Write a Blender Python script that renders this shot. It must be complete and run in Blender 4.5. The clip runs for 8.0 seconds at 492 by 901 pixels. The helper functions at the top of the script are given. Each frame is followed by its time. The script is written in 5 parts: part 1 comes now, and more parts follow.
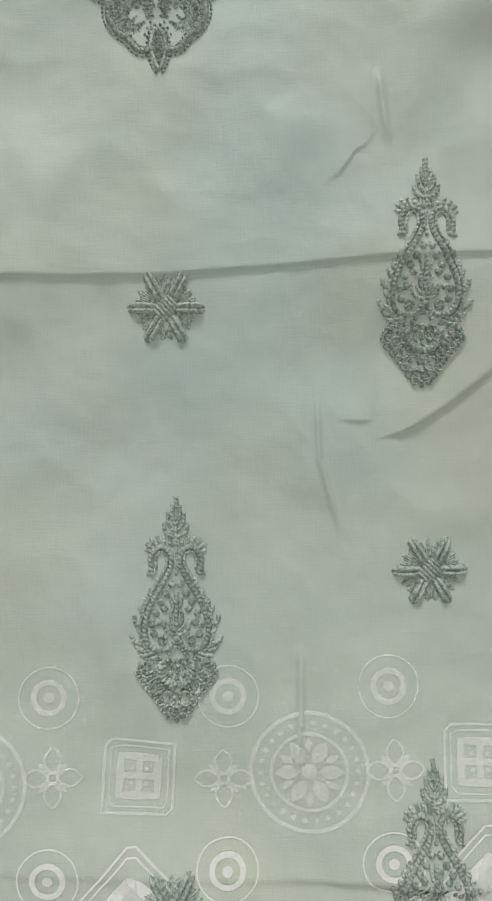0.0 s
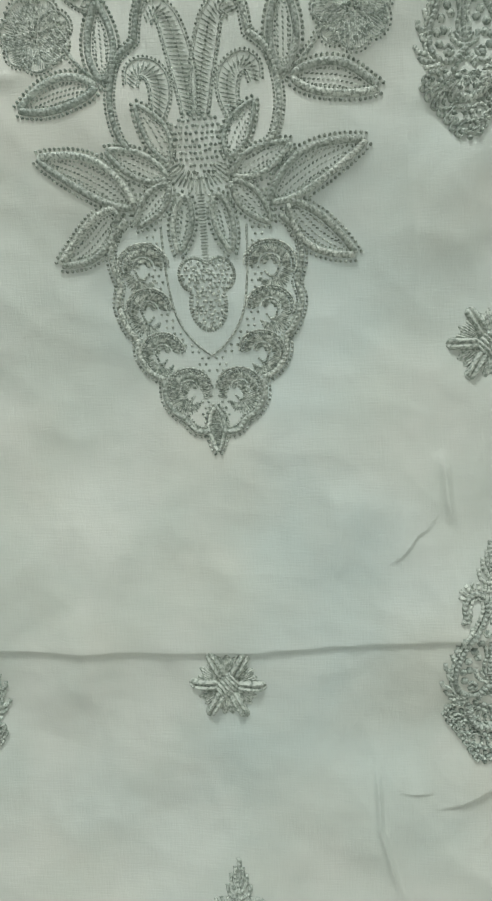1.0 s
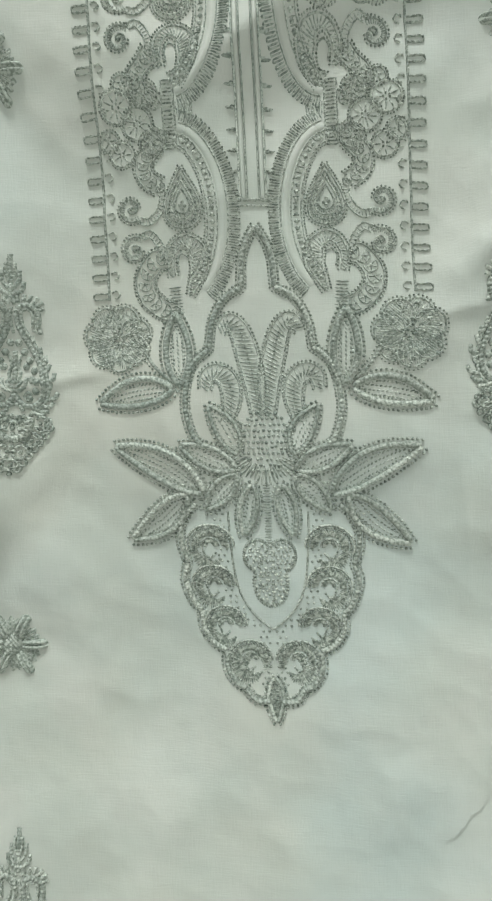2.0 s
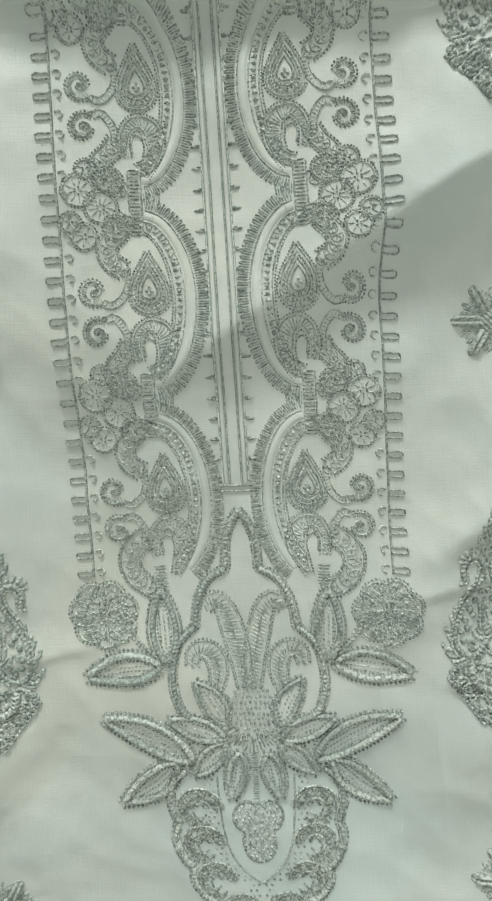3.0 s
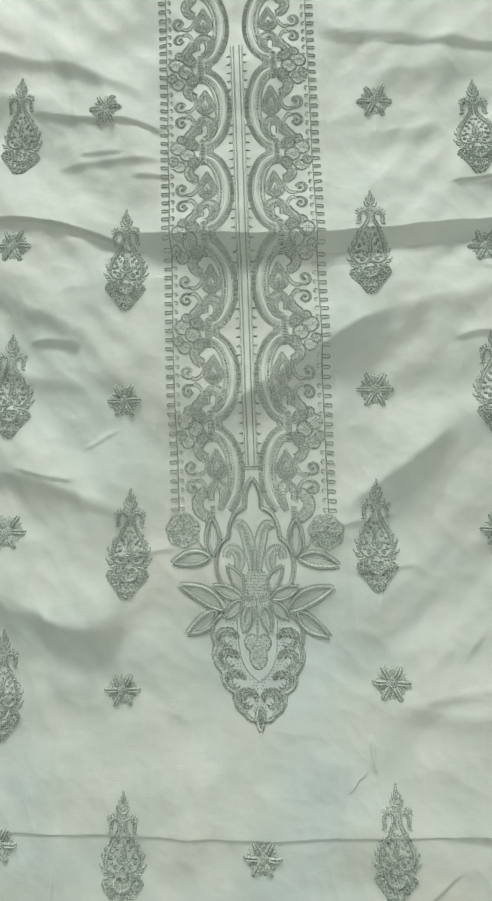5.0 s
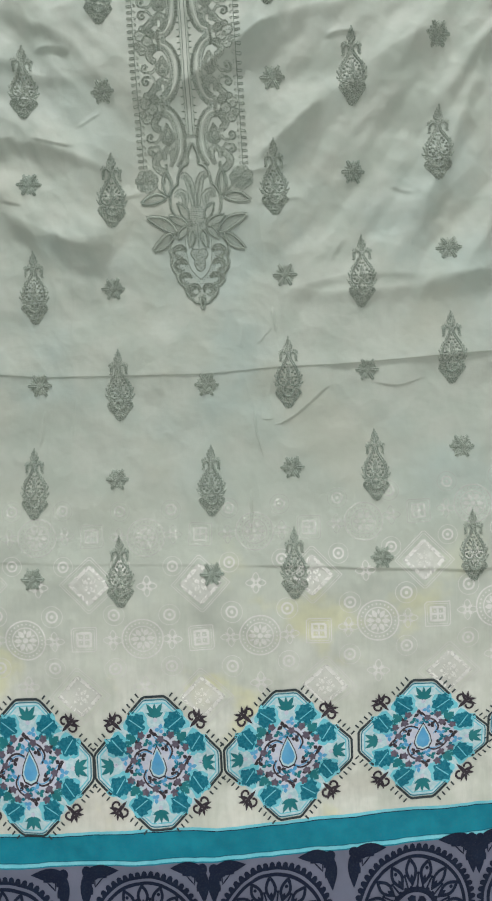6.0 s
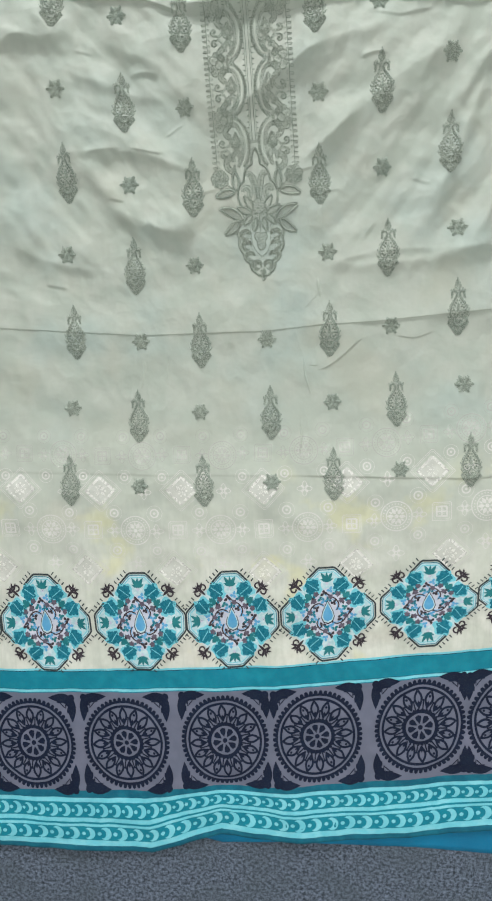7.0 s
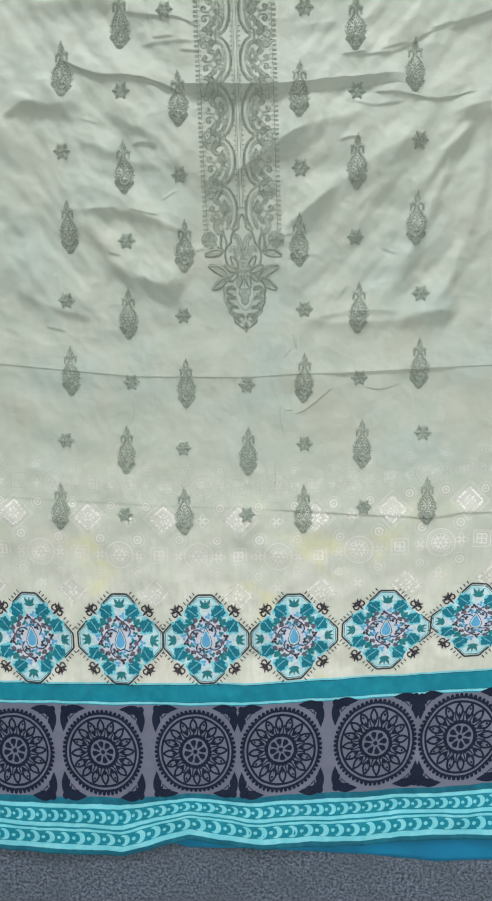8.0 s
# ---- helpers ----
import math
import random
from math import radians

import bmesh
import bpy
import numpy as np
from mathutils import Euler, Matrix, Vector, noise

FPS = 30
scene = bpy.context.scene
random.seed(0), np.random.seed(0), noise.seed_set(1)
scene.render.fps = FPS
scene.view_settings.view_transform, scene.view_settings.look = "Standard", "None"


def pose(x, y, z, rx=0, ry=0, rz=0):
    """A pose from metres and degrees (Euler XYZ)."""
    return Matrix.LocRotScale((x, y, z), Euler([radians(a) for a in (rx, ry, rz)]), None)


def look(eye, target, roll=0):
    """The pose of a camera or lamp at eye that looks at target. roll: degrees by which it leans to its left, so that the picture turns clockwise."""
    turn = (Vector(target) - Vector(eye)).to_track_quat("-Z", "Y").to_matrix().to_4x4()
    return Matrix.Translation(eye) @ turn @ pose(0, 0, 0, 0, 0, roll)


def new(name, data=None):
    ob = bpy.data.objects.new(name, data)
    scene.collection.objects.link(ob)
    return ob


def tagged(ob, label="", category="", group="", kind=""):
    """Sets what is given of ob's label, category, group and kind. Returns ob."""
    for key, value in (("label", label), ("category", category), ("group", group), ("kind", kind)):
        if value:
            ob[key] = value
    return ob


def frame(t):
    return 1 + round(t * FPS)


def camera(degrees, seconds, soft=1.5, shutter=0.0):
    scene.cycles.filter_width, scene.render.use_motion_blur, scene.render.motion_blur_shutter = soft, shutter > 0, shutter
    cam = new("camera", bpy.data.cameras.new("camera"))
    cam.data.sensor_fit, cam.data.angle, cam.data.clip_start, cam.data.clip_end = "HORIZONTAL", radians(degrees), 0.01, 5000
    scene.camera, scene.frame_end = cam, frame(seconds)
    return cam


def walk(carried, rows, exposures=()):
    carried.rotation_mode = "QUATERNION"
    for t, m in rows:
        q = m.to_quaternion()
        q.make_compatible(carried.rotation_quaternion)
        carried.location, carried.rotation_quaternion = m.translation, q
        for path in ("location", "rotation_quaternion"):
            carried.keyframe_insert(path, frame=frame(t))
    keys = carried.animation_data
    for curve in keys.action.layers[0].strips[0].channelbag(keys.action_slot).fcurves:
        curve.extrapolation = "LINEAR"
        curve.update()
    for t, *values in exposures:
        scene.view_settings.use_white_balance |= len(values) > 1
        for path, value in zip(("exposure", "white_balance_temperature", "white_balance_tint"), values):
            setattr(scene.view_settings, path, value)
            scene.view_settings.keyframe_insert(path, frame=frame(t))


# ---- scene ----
# A length of printed and embroidered dress fabric, spread out on a dark carpet.
cam = camera(46.0, 8.0, soft=2.0)
PATH = [
    (0.0, pose(0.0268, -0.0371, 0.1942, -2.49, 0.44, -0.50)),
    (0.5, pose(0.0376, 0.0218, 0.1866, -2.32, 3.22, -1.65)),
    (1.0, pose(0.0177, 0.0908, 0.1867, -5.13, 3.08, -1.20)),
    (1.5, pose(0.0114, 0.1297, 0.1941, -1.25, 5.23, -0.41)),
    (1.7, pose(0.0078, 0.1440, 0.1946, -0.45, 5.06, -0.07)),
    (2.8, pose(-0.0034, 0.2411, 0.1940, -4.30, 0.52, -1.20)),
    (3.0, pose(-0.0045, 0.2630, 0.1958, -3.15, -0.09, -1.34)),
    (3.5, pose(0.0041, 0.2912, 0.2233, 1.30, 1.26, 0.26)),
    (4.0, pose(0.0030, 0.2993, 0.2684, 5.13, 3.02, 0.70)),
    (4.2, pose(0.0032, 0.2925, 0.2865, 6.13, 3.00, 1.15)),
    (5.3, pose(0.0094, 0.1462, 0.4422, 4.53, 2.49, -0.50)),
    (5.5, pose(0.0314, 0.0858, 0.4826, 2.76, 3.21, -1.11)),
    (6.0, pose(0.0442, -0.0388, 0.5878, -2.76, 0.55, -1.44)),
    (6.2, pose(0.0540, -0.0800, 0.6430, -4.50, 1.20, -0.92)),
    (6.5, pose(0.0376, -0.0820, 0.6845, -7.19, 2.48, 0.01)),
    (7.0, pose(0.0194, -0.0302, 0.7775, -8.69, 3.53, -2.13)),
    (7.5, pose(0.0199, -0.0024, 0.8281, -9.00, 3.08, -0.54)),
    (8.0, pose(0.0273, 0.0188, 0.8431, -7.76, 1.94, 0.17)),
]
EXPOSURES = [(0.0, -0.45), (0.7, -0.32), (1.7, -0.14), (4.2, -0.08), (5.5, -0.10), (5.75, -0.16), (5.95, -0.40), (6.2, -0.40), (6.5, -0.19), (7.0, -0.13), (8.0, -0.13)]
walk(cam, PATH, EXPOSURES)

# ---- light: daylight from an assumed, unseen window in the far wall, pale walls throw it back ----
world = bpy.data.worlds.new("world")
scene.world = world
world.use_nodes = True
sky = world.node_tree.nodes.new("ShaderNodeTexSky")
sky.sky_type = 'NISHITA'
sky.sun_disc = False
sky.sun_elevation = radians(40)
sky.sun_rotation = radians(200)
backing = world.node_tree.nodes["Background"]
backing.inputs["Strength"].default_value = 0.1
world.node_tree.links.new(sky.outputs[0], backing.inputs[0])


def area_lamp(name, eye, target, sx, sy, watts, colour):
    data = bpy.data.lights.new(name, 'AREA')
    data.shape, data.size, data.size_y, data.energy, data.color = 'RECTANGLE', sx, sy, watts, colour
    ob = new(name, data)
    ob.matrix_world = look(eye, target)
    return ob


area_lamp("assumed_window_light", (-0.75, 4.97, 2.25), (0.0, -0.2, 0.0), 1.3, 1.1, 306.0, (1.0, 0.99, 0.985))
# Added overhead fill without a fitting, brightens the lower right of the cloth.
area_lamp("unseen_fill_light", (0.7, -0.9, 2.9), (0.6, -0.8, 0.0), 0.6, 0.6, 42.0, (1.0, 0.97, 0.92))


# ---- materials ----
def tree(name, rough=0.6, metal=0.0):
    m = bpy.data.materials.new(name)
    m.use_nodes = True
    nt = m.node_tree
    b = nt.nodes["Principled BSDF"]
    b.inputs["Roughness"].default_value = rough
    b.inputs["Metallic"].default_value = metal
    return m, nt, b


def node(nt, kind, links=(), **values):
    n = nt.nodes.new(kind)
    for key, v in values.items():
        n.inputs[key.replace("_", " ")].default_value = v
    for socket, source in links:
        nt.links.new(source, n.inputs[socket])
    return n


def mix(nt, fac, a, b):
    """Colour mix; each of a and b is a colour or a socket."""
    n = nt.nodes.new("ShaderNodeMix")
    n.data_type = 'RGBA'
    for k, v in ((0, fac), (6, a), (7, b)):
        if isinstance(v, bpy.types.NodeSocket):
            nt.links.new(v, n.inputs[k])
        else:
            n.inputs[k].default_value = v if k == 0 else (*v[:3], 1.0)
    return n.outputs[2]


def ramp(nt, source, lo, hi, a=0.0, b=1.0):
    n = nt.nodes.new("ShaderNodeMapRange")
    n.interpolation_type = 'SMOOTHSTEP'
    for k, v in zip((1, 2, 3, 4), (lo, hi, a, b)):
        n.inputs[k].default_value = v
    nt.links.new(source, n.inputs[0])
    return n.outputs[0]


def weave(nt, b, strength, distance):
    """Fine woven relief: slubs that run along the warp and along the weft."""
    co = nt.nodes.new("ShaderNodeTexCoord").outputs["Object"]
    total = None
    for scale in ((1.0, 0.10, 1.0), (0.10, 1.0, 1.0)):
        run = node(nt, "ShaderNodeMapping", [("Vector", co)])
        run.inputs["Scale"].default_value = scale
        slub = node(nt, "ShaderNodeTexNoise", [("Vector", run.outputs[0])], Scale=1700.0, Detail=2.0).outputs["Fac"]
        if total is None:
            total = slub
        else:
            total = node(nt, "ShaderNodeMath", [(0, total), (1, slub)]).outputs[0]
    bump = node(nt, "ShaderNodeBump", [("Height", total)], Strength=strength, Distance=distance)
    nt.links.new(bump.outputs[0], b.inputs["Normal"])
    return co


def cloth_material():
    m, nt, b = tree("sage_satin_cotton", 0.62)
    co = weave(nt, b, 0.35, 0.0002)
    b.inputs["Specular IOR Level"].default_value = 0.3
    b.inputs["Sheen Weight"].default_value = 0.12
    b.inputs["Sheen Roughness"].default_value = 0.4
    sep = node(nt, "ShaderNodeSeparateXYZ", [(0, co)])
    y = sep.outputs["Y"]
    sage, cream = (0.405, 0.445, 0.395), (0.64, 0.66, 0.60)
    big = node(nt, "ShaderNodeTexNoise", [("Vector", co)], Scale=7.0, Detail=3.0)
    jitter = node(nt, "ShaderNodeMath", [(0, big.outputs["Fac"])])
    jitter.operation = 'MULTIPLY_ADD'
    jitter.inputs[1].default_value = 0.16
    nt.links.new(y, jitter.inputs[2])
    col = mix(nt, ramp(nt, jitter.outputs[0], -0.10, -0.30), sage, cream)
    mottle = node(nt, "ShaderNodeTexNoise", [("Vector", co)], Scale=26.0, Detail=3.0)
    dull = mix(nt, ramp(nt, y, -0.08, -0.24), (0.345, 0.40, 0.35), (0.51, 0.55, 0.48))
    col = mix(nt, ramp(nt, mottle.outputs["Fac"], 0.38, 0.62, 0.0, 0.62), col, dull)
    pulled = node(nt, "ShaderNodeMapping", [("Vector", co)])
    pulled.inputs["Scale"].default_value = (1.0, 0.12, 1.0)
    streak = node(nt, "ShaderNodeTexNoise", [("Vector", pulled.outputs[0])], Scale=150.0, Detail=4.0, Roughness=0.7)
    col = mix(nt, ramp(nt, streak.outputs["Fac"], 0.42, 0.66, 0.0, 0.20), col, (0.36, 0.41, 0.36))
    # watercolour washes of the print: teal in the middle, lemon and blush near the border
    wash = node(nt, "ShaderNodeTexNoise", [("Vector", co)], Scale=11.0, Detail=4.0, Roughness=0.55)
    low = ramp(nt, y, -0.12, -0.26)

    def masked(source, lo, hi, mask, top):
        r = ramp(nt, source, lo, hi, 0.0, top)
        k = nt.nodes.new("ShaderNodeMath")
        k.operation = 'MULTIPLY'
        nt.links.new(r, k.inputs[0])
        nt.links.new(mask, k.inputs[1])
        return k.outputs[0]

    col = mix(nt, masked(wash.outputs["Fac"], 0.55, 0.68, low, 0.50), col, (0.63, 0.62, 0.33))
    shifted = node(nt, "ShaderNodeMapping", [("Vector", co)])
    shifted.inputs["Location"].default_value = (3.1, 1.7, 0.0)
    wash2 = node(nt, "ShaderNodeTexNoise", [("Vector", shifted.outputs[0])], Scale=9.0, Detail=4.0)
    col = mix(nt, masked(wash2.outputs["Fac"], 0.57, 0.72, low, 0.14), col, (0.68, 0.55, 0.46))
    upper = ramp(nt, y, 0.55, 0.0)
    middle = masked(ramp(nt, y, -0.20, -0.04), 0.0, 1.0, upper, 1.0)
    shifted2 = node(nt, "ShaderNodeMapping", [("Vector", co)])
    shifted2.inputs["Location"].default_value = (7.3, 4.4, 0.0)
    wash3 = node(nt, "ShaderNodeTexNoise", [("Vector", shifted2.outputs[0])], Scale=8.0, Detail=3.0)
    col = mix(nt, masked(wash3.outputs["Fac"], 0.48, 0.66, middle, 0.60), col, (0.335, 0.42, 0.395))
    shifted3 = node(nt, "ShaderNodeMapping", [("Vector", co)])
    shifted3.inputs["Location"].default_value = (1.9, 8.2, 0.0)
    wash4 = node(nt, "ShaderNodeTexNoise", [("Vector", shifted3.outputs[0])], Scale=9.0, Detail=4.0)
    col = mix(nt, masked(wash4.outputs["Fac"], 0.50, 0.66, middle, 0.40), col, (0.395, 0.405, 0.335))
    grain = node(nt, "ShaderNodeTexNoise", [("Vector", co)], Scale=160.0, Detail=3.0)
    col = mix(nt, ramp(nt, grain.outputs["Fac"], 0.3, 0.7, 0.0, 0.10), col, (0.36, 0.38, 0.33))
    nt.links.new(col, b.inputs["Base Color"])
    return m


def dyed_material(name, colour, other, scale=60.0, rough=0.7, amount=0.5, clear=0.0):
    """Printed cotton: one dye with a patchy second tone and the weave's relief."""
    m, nt, b = tree(name, rough)
    b.inputs["Specular IOR Level"].default_value = 0.15
    if clear:
        b.inputs["Alpha"].default_value = 1.0 - clear
    co = weave(nt, b, 0.35, 0.0002)
    n1 = node(nt, "ShaderNodeTexNoise", [("Vector", co)], Scale=scale, Detail=4.0)
    n2 = node(nt, "ShaderNodeTexNoise", [("Vector", co)], Scale=600.0, Detail=2.0)
    col = mix(nt, ramp(nt, n1.outputs["Fac"], 0.35, 0.7, 0.0, amount), colour, other)
    col = mix(nt, ramp(nt, n2.outputs["Fac"], 0.45, 0.75, 0.0, 0.25), col, tuple(0.6 * c + 0.05 for c in colour))
    nt.links.new(col, b.inputs["Base Color"])
    return m


# Dark flecks and random dark stitches stand in for shade in the stitch grooves.
def thread_material(name, colour, other, shade_vary):
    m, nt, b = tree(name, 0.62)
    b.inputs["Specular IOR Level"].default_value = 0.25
    co = nt.nodes.new("ShaderNodeTexCoord").outputs["Object"]
    n1 = node(nt, "ShaderNodeTexNoise", [("Vector", co)], Scale=1050.0, Detail=2.0)
    n2 = node(nt, "ShaderNodeTexNoise", [("Vector", co)], Scale=35.0, Detail=2.0)
    col = mix(nt, ramp(nt, n1.outputs["Fac"], 0.42, 0.64), colour, other)
    col = mix(nt, ramp(nt, n2.outputs["Fac"], 0.4, 0.7, 0.0, 0.3), col, (0.25, 0.33, 0.29))
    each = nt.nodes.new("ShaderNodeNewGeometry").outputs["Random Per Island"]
    col = mix(nt, ramp(nt, each, 0.0, 1.0, 0.0, shade_vary), col, (0.11, 0.145, 0.12))
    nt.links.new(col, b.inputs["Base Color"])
    bump = node(nt, "ShaderNodeBump", [("Height", n1.outputs["Fac"])], Strength=0.8, Distance=0.0005)
    nt.links.new(bump.outputs[0], b.inputs["Normal"])
    return m


def carpet_material():
    m, nt, b = tree("dark_blue_grey_carpet", 0.95)
    co = nt.nodes.new("ShaderNodeTexCoord").outputs["Object"]
    n1 = node(nt, "ShaderNodeTexNoise", [("Vector", co)], Scale=210.0, Detail=5.0, Roughness=0.75)
    n2 = node(nt, "ShaderNodeTexNoise", [("Vector", co)], Scale=14.0, Detail=3.0)
    col = mix(nt, ramp(nt, n1.outputs["Fac"], 0.35, 0.68), (0.012, 0.022, 0.034), (0.195, 0.245, 0.33))
    col = mix(nt, ramp(nt, n2.outputs["Fac"], 0.4, 0.65, 0.0, 0.4), col, (0.065, 0.09, 0.11))
    nt.links.new(col, b.inputs["Base Color"])
    bump = node(nt, "ShaderNodeBump", [("Height", n1.outputs["Fac"])], Strength=0.9, Distance=0.004)
    nt.links.new(bump.outputs[0], b.inputs["Normal"])
    return m


def paint_material(name, colour):
    m, nt, b = tree(name, 0.7)
    co = nt.nodes.new("ShaderNodeTexCoord").outputs["Object"]
    n1 = node(nt, "ShaderNodeTexNoise", [("Vector", co)], Scale=5.0, Detail=5.0)
    nt.links.new(mix(nt, n1.outputs["Fac"], colour, tuple(c * 0.93 for c in colour)), b.inputs["Base Color"])
    return m


CLOTH = cloth_material()
TEAL = dyed_material("teal_print", (0.004, 0.185, 0.265), (0.010, 0.26, 0.34))
DEEP_TEAL = dyed_material("deep_teal_print", (0.004, 0.10, 0.16), (0.010, 0.18, 0.25))
AQUA = dyed_material("pale_aqua_print", (0.14, 0.52, 0.62), (0.27, 0.64, 0.72))
MIST = dyed_material("mist_blue_print", (0.40, 0.60, 0.65), (0.62, 0.72, 0.75), 220.0, amount=0.8)
GREY = dyed_material("lavender_grey_print", (0.125, 0.140, 0.198), (0.170, 0.176, 0.245), 25.0)
NAVY = dyed_material("navy_print", (0.004, 0.009, 0.028), (0.007, 0.017, 0.042))
LILAC = dyed_material("lilac_white_print", (0.50, 0.54, 0.66), (0.66, 0.66, 0.68), 160.0)
SKYBLUE = dyed_material("sky_blue_print", (0.09, 0.34, 0.60), (0.16, 0.44, 0.66))
PLUM = dyed_material("plum_brown_print", (0.034, 0.029, 0.038), (0.075, 0.058, 0.07), 300.0)
WHITE = dyed_material("white_pigment_print", (0.88, 0.88, 0.85), (0.78, 0.79, 0.75), 40.0, clear=0.32)
CHARCOAL = dyed_material("charcoal_print", (0.030, 0.045, 0.052), (0.06, 0.075, 0.08), 300.0)
MAUVE = dyed_material("mauve_brown_print", (0.10, 0.085, 0.12), (0.20, 0.17, 0.22), 300.0)
LEAF = dyed_material("leaf_green_print", (0.014, 0.165, 0.19), (0.035, 0.23, 0.245))
FAINT = dyed_material("thin_white_pigment_print", (0.84, 0.85, 0.81), (0.74, 0.76, 0.71), 40.0, clear=0.57)
FLORAL = dyed_material("teal_stippled_print", (0.003, 0.13, 0.20), (0.03, 0.26, 0.33), 420.0, amount=0.55)
BLUE = dyed_material("bright_blue_lining", (0.004, 0.18, 0.34), (0.004, 0.10, 0.20), 12.0)
# THREAD darker than CORDING: shade between raised stitches, put into the colour.
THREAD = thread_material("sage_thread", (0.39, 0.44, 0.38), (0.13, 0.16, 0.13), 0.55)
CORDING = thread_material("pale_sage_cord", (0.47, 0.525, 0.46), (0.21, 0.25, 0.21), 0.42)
CARPET = carpet_material()
WALL = paint_material("pale_grey_wall_paint", (0.52, 0.53, 0.51))
FRAME = paint_material("white_frame_paint", (0.8, 0.8, 0.79))


# ---- the room: walls, ceiling and window are unseen, added to close it and bounce light ----
def box_mesh(name, boxes, material):
    bm = bmesh.new()
    for x0, x1, y0, y1, z0, z1 in boxes:
        m = Matrix.Translation(((x0 + x1) / 2, (y0 + y1) / 2, (z0 + z1) / 2)) @ Matrix.Diagonal((x1 - x0, y1 - y0, z1 - z0, 1))
        bmesh.ops.create_cube(bm, size=1.0, matrix=m)
    me = bpy.data.meshes.new(name)
    bm.to_mesh(me)
    bm.free()
    me.materials.append(material)
    return new(name, me)


tagged(box_mesh("floor", [(-2.2, 2.2, -2.4, 5.0, -0.10, 0.0)], CARPET), "dark blue-grey speckled carpet floor", "floor", kind="structure")
tagged(box_mesh("ceiling", [(-2.2, 2.2, -2.4, 5.0, 3.0, 3.1)], WALL), "plain pale grey painted ceiling", "ceiling", kind="structure")
tagged(box_mesh("wall_west", [(-2.3, -2.2, -2.5, 5.1, -0.1, 3.1)], WALL), "plain pale grey painted wall", "wall", kind="structure")
tagged(box_mesh("wall_east", [(2.2, 2.3, -2.5, 5.1, -0.1, 3.1)], WALL), "plain pale grey painted wall", "wall", kind="structure")
tagged(box_mesh("wall_south", [(-2.2, 2.2, -2.5, -2.4, -0.1, 3.1)], WALL), "plain pale grey painted wall", "wall", kind="structure")
tagged(box_mesh("wall_north", [(-2.2, -1.45, 5.0, 5.1, -0.1, 3.1), (-0.05, 2.2, 5.0, 5.1, -0.1, 3.1),
                               (-1.45, -0.05, 5.0, 5.1, -0.1, 1.65), (-1.45, -0.05, 5.0, 5.1, 2.85, 3.1)], WALL),
       "pale grey painted wall with an opening for the assumed window", "wall", kind="structure")
window = tagged(new("assumed_window"), "assumed white framed window in the wall, out of view", "window", kind="structure")
frame_part = box_mesh("assumed_window_frame", [(-1.45, -1.40, 5.02, 5.08, 1.65, 2.85), (-0.10, -0.05, 5.02, 5.08, 1.65, 2.85),
                                       (-1.40, -0.10, 5.02, 5.08, 1.65, 1.70), (-1.40, -0.10, 5.02, 5.08, 2.80, 2.85)], FRAME)
frame_part.parent = window


# ---- the lie of the cloth ----
def swell(x, y, size, seed):
    """Smooth gradient noise, its lattice turned away from the cloth's own directions."""
    angle = np.random.default_rng(seed).uniform(0, 2 * np.pi, (64, 64))
    x, y = 0.83 * x + 0.56 * y, 0.83 * y - 0.56 * x
    u, v = x / size + 31.3, y / size + 31.7
    i, j = np.floor(u).astype(int), np.floor(v).astype(int)
    a, b = u - i, v - j
    fa, fb = a * a * a * (a * (6 * a - 15) + 10), b * b * b * (b * (6 * b - 15) + 10)

    def at(p, q):
        g = angle[(i + p) % 64, (j + q) % 64]
        return np.cos(g) * (a - p) + np.sin(g) * (b - q)

    return 1.7 * ((at(0, 0) * (1 - fa) + at(1, 0) * fa) * (1 - fb) + (at(0, 1) * (1 - fa) + at(1, 1) * fa) * fb)


def step(lo, hi, x):
    t = np.clip((x - lo) / (hi - lo), 0, 1)
    return t * t * (3 - 2 * t)


def slow_rise(y):
    """The gentle swell of the whole cloth over what lies beneath."""
    ys = (-0.9, -0.45, -0.30, -0.21, -0.13, -0.06, 0.0, 0.1, 0.2, 0.28, 0.36, 0.45, 0.6)
    zs = (0.002, 0.004, 0.015, 0.021, 0.0125, 0.0085, 0.007, 0.005, 0.008, 0.012, 0.0145, 0.0115, 0.013)
    return sum(np.interp(y + d, ys, zs) for d in np.linspace(-0.03, 0.03, 9)) / 9


# ---- folds that run across ----
FOLDS = []


def fold(xs, ys, tall, above, below, taper):
    """A crest across the cloth: its line, its height, its reach above and below, and the taper of its ends."""
    FOLDS.append((xs, ys, tall, above, below, taper))


# the pressed crease over the lower third
fold((-0.55, -0.36, -0.165, 0.0, 0.07, 0.14, 0.26, 0.55), (0.040, 0.029, 0.0115, 0.0108, 0.0158, 0.0175, 0.025, 0.04), 0.0012, 0.030, 0.0009, 0.05)
fold((-0.55, -0.36, -0.165, 0.0, 0.07, 0.14, 0.26, 0.55), (0.042, 0.031, 0.0135, 0.0128, 0.0178, 0.0195, 0.027, 0.042), 0.0016, 0.05, 0.022, 0.05)
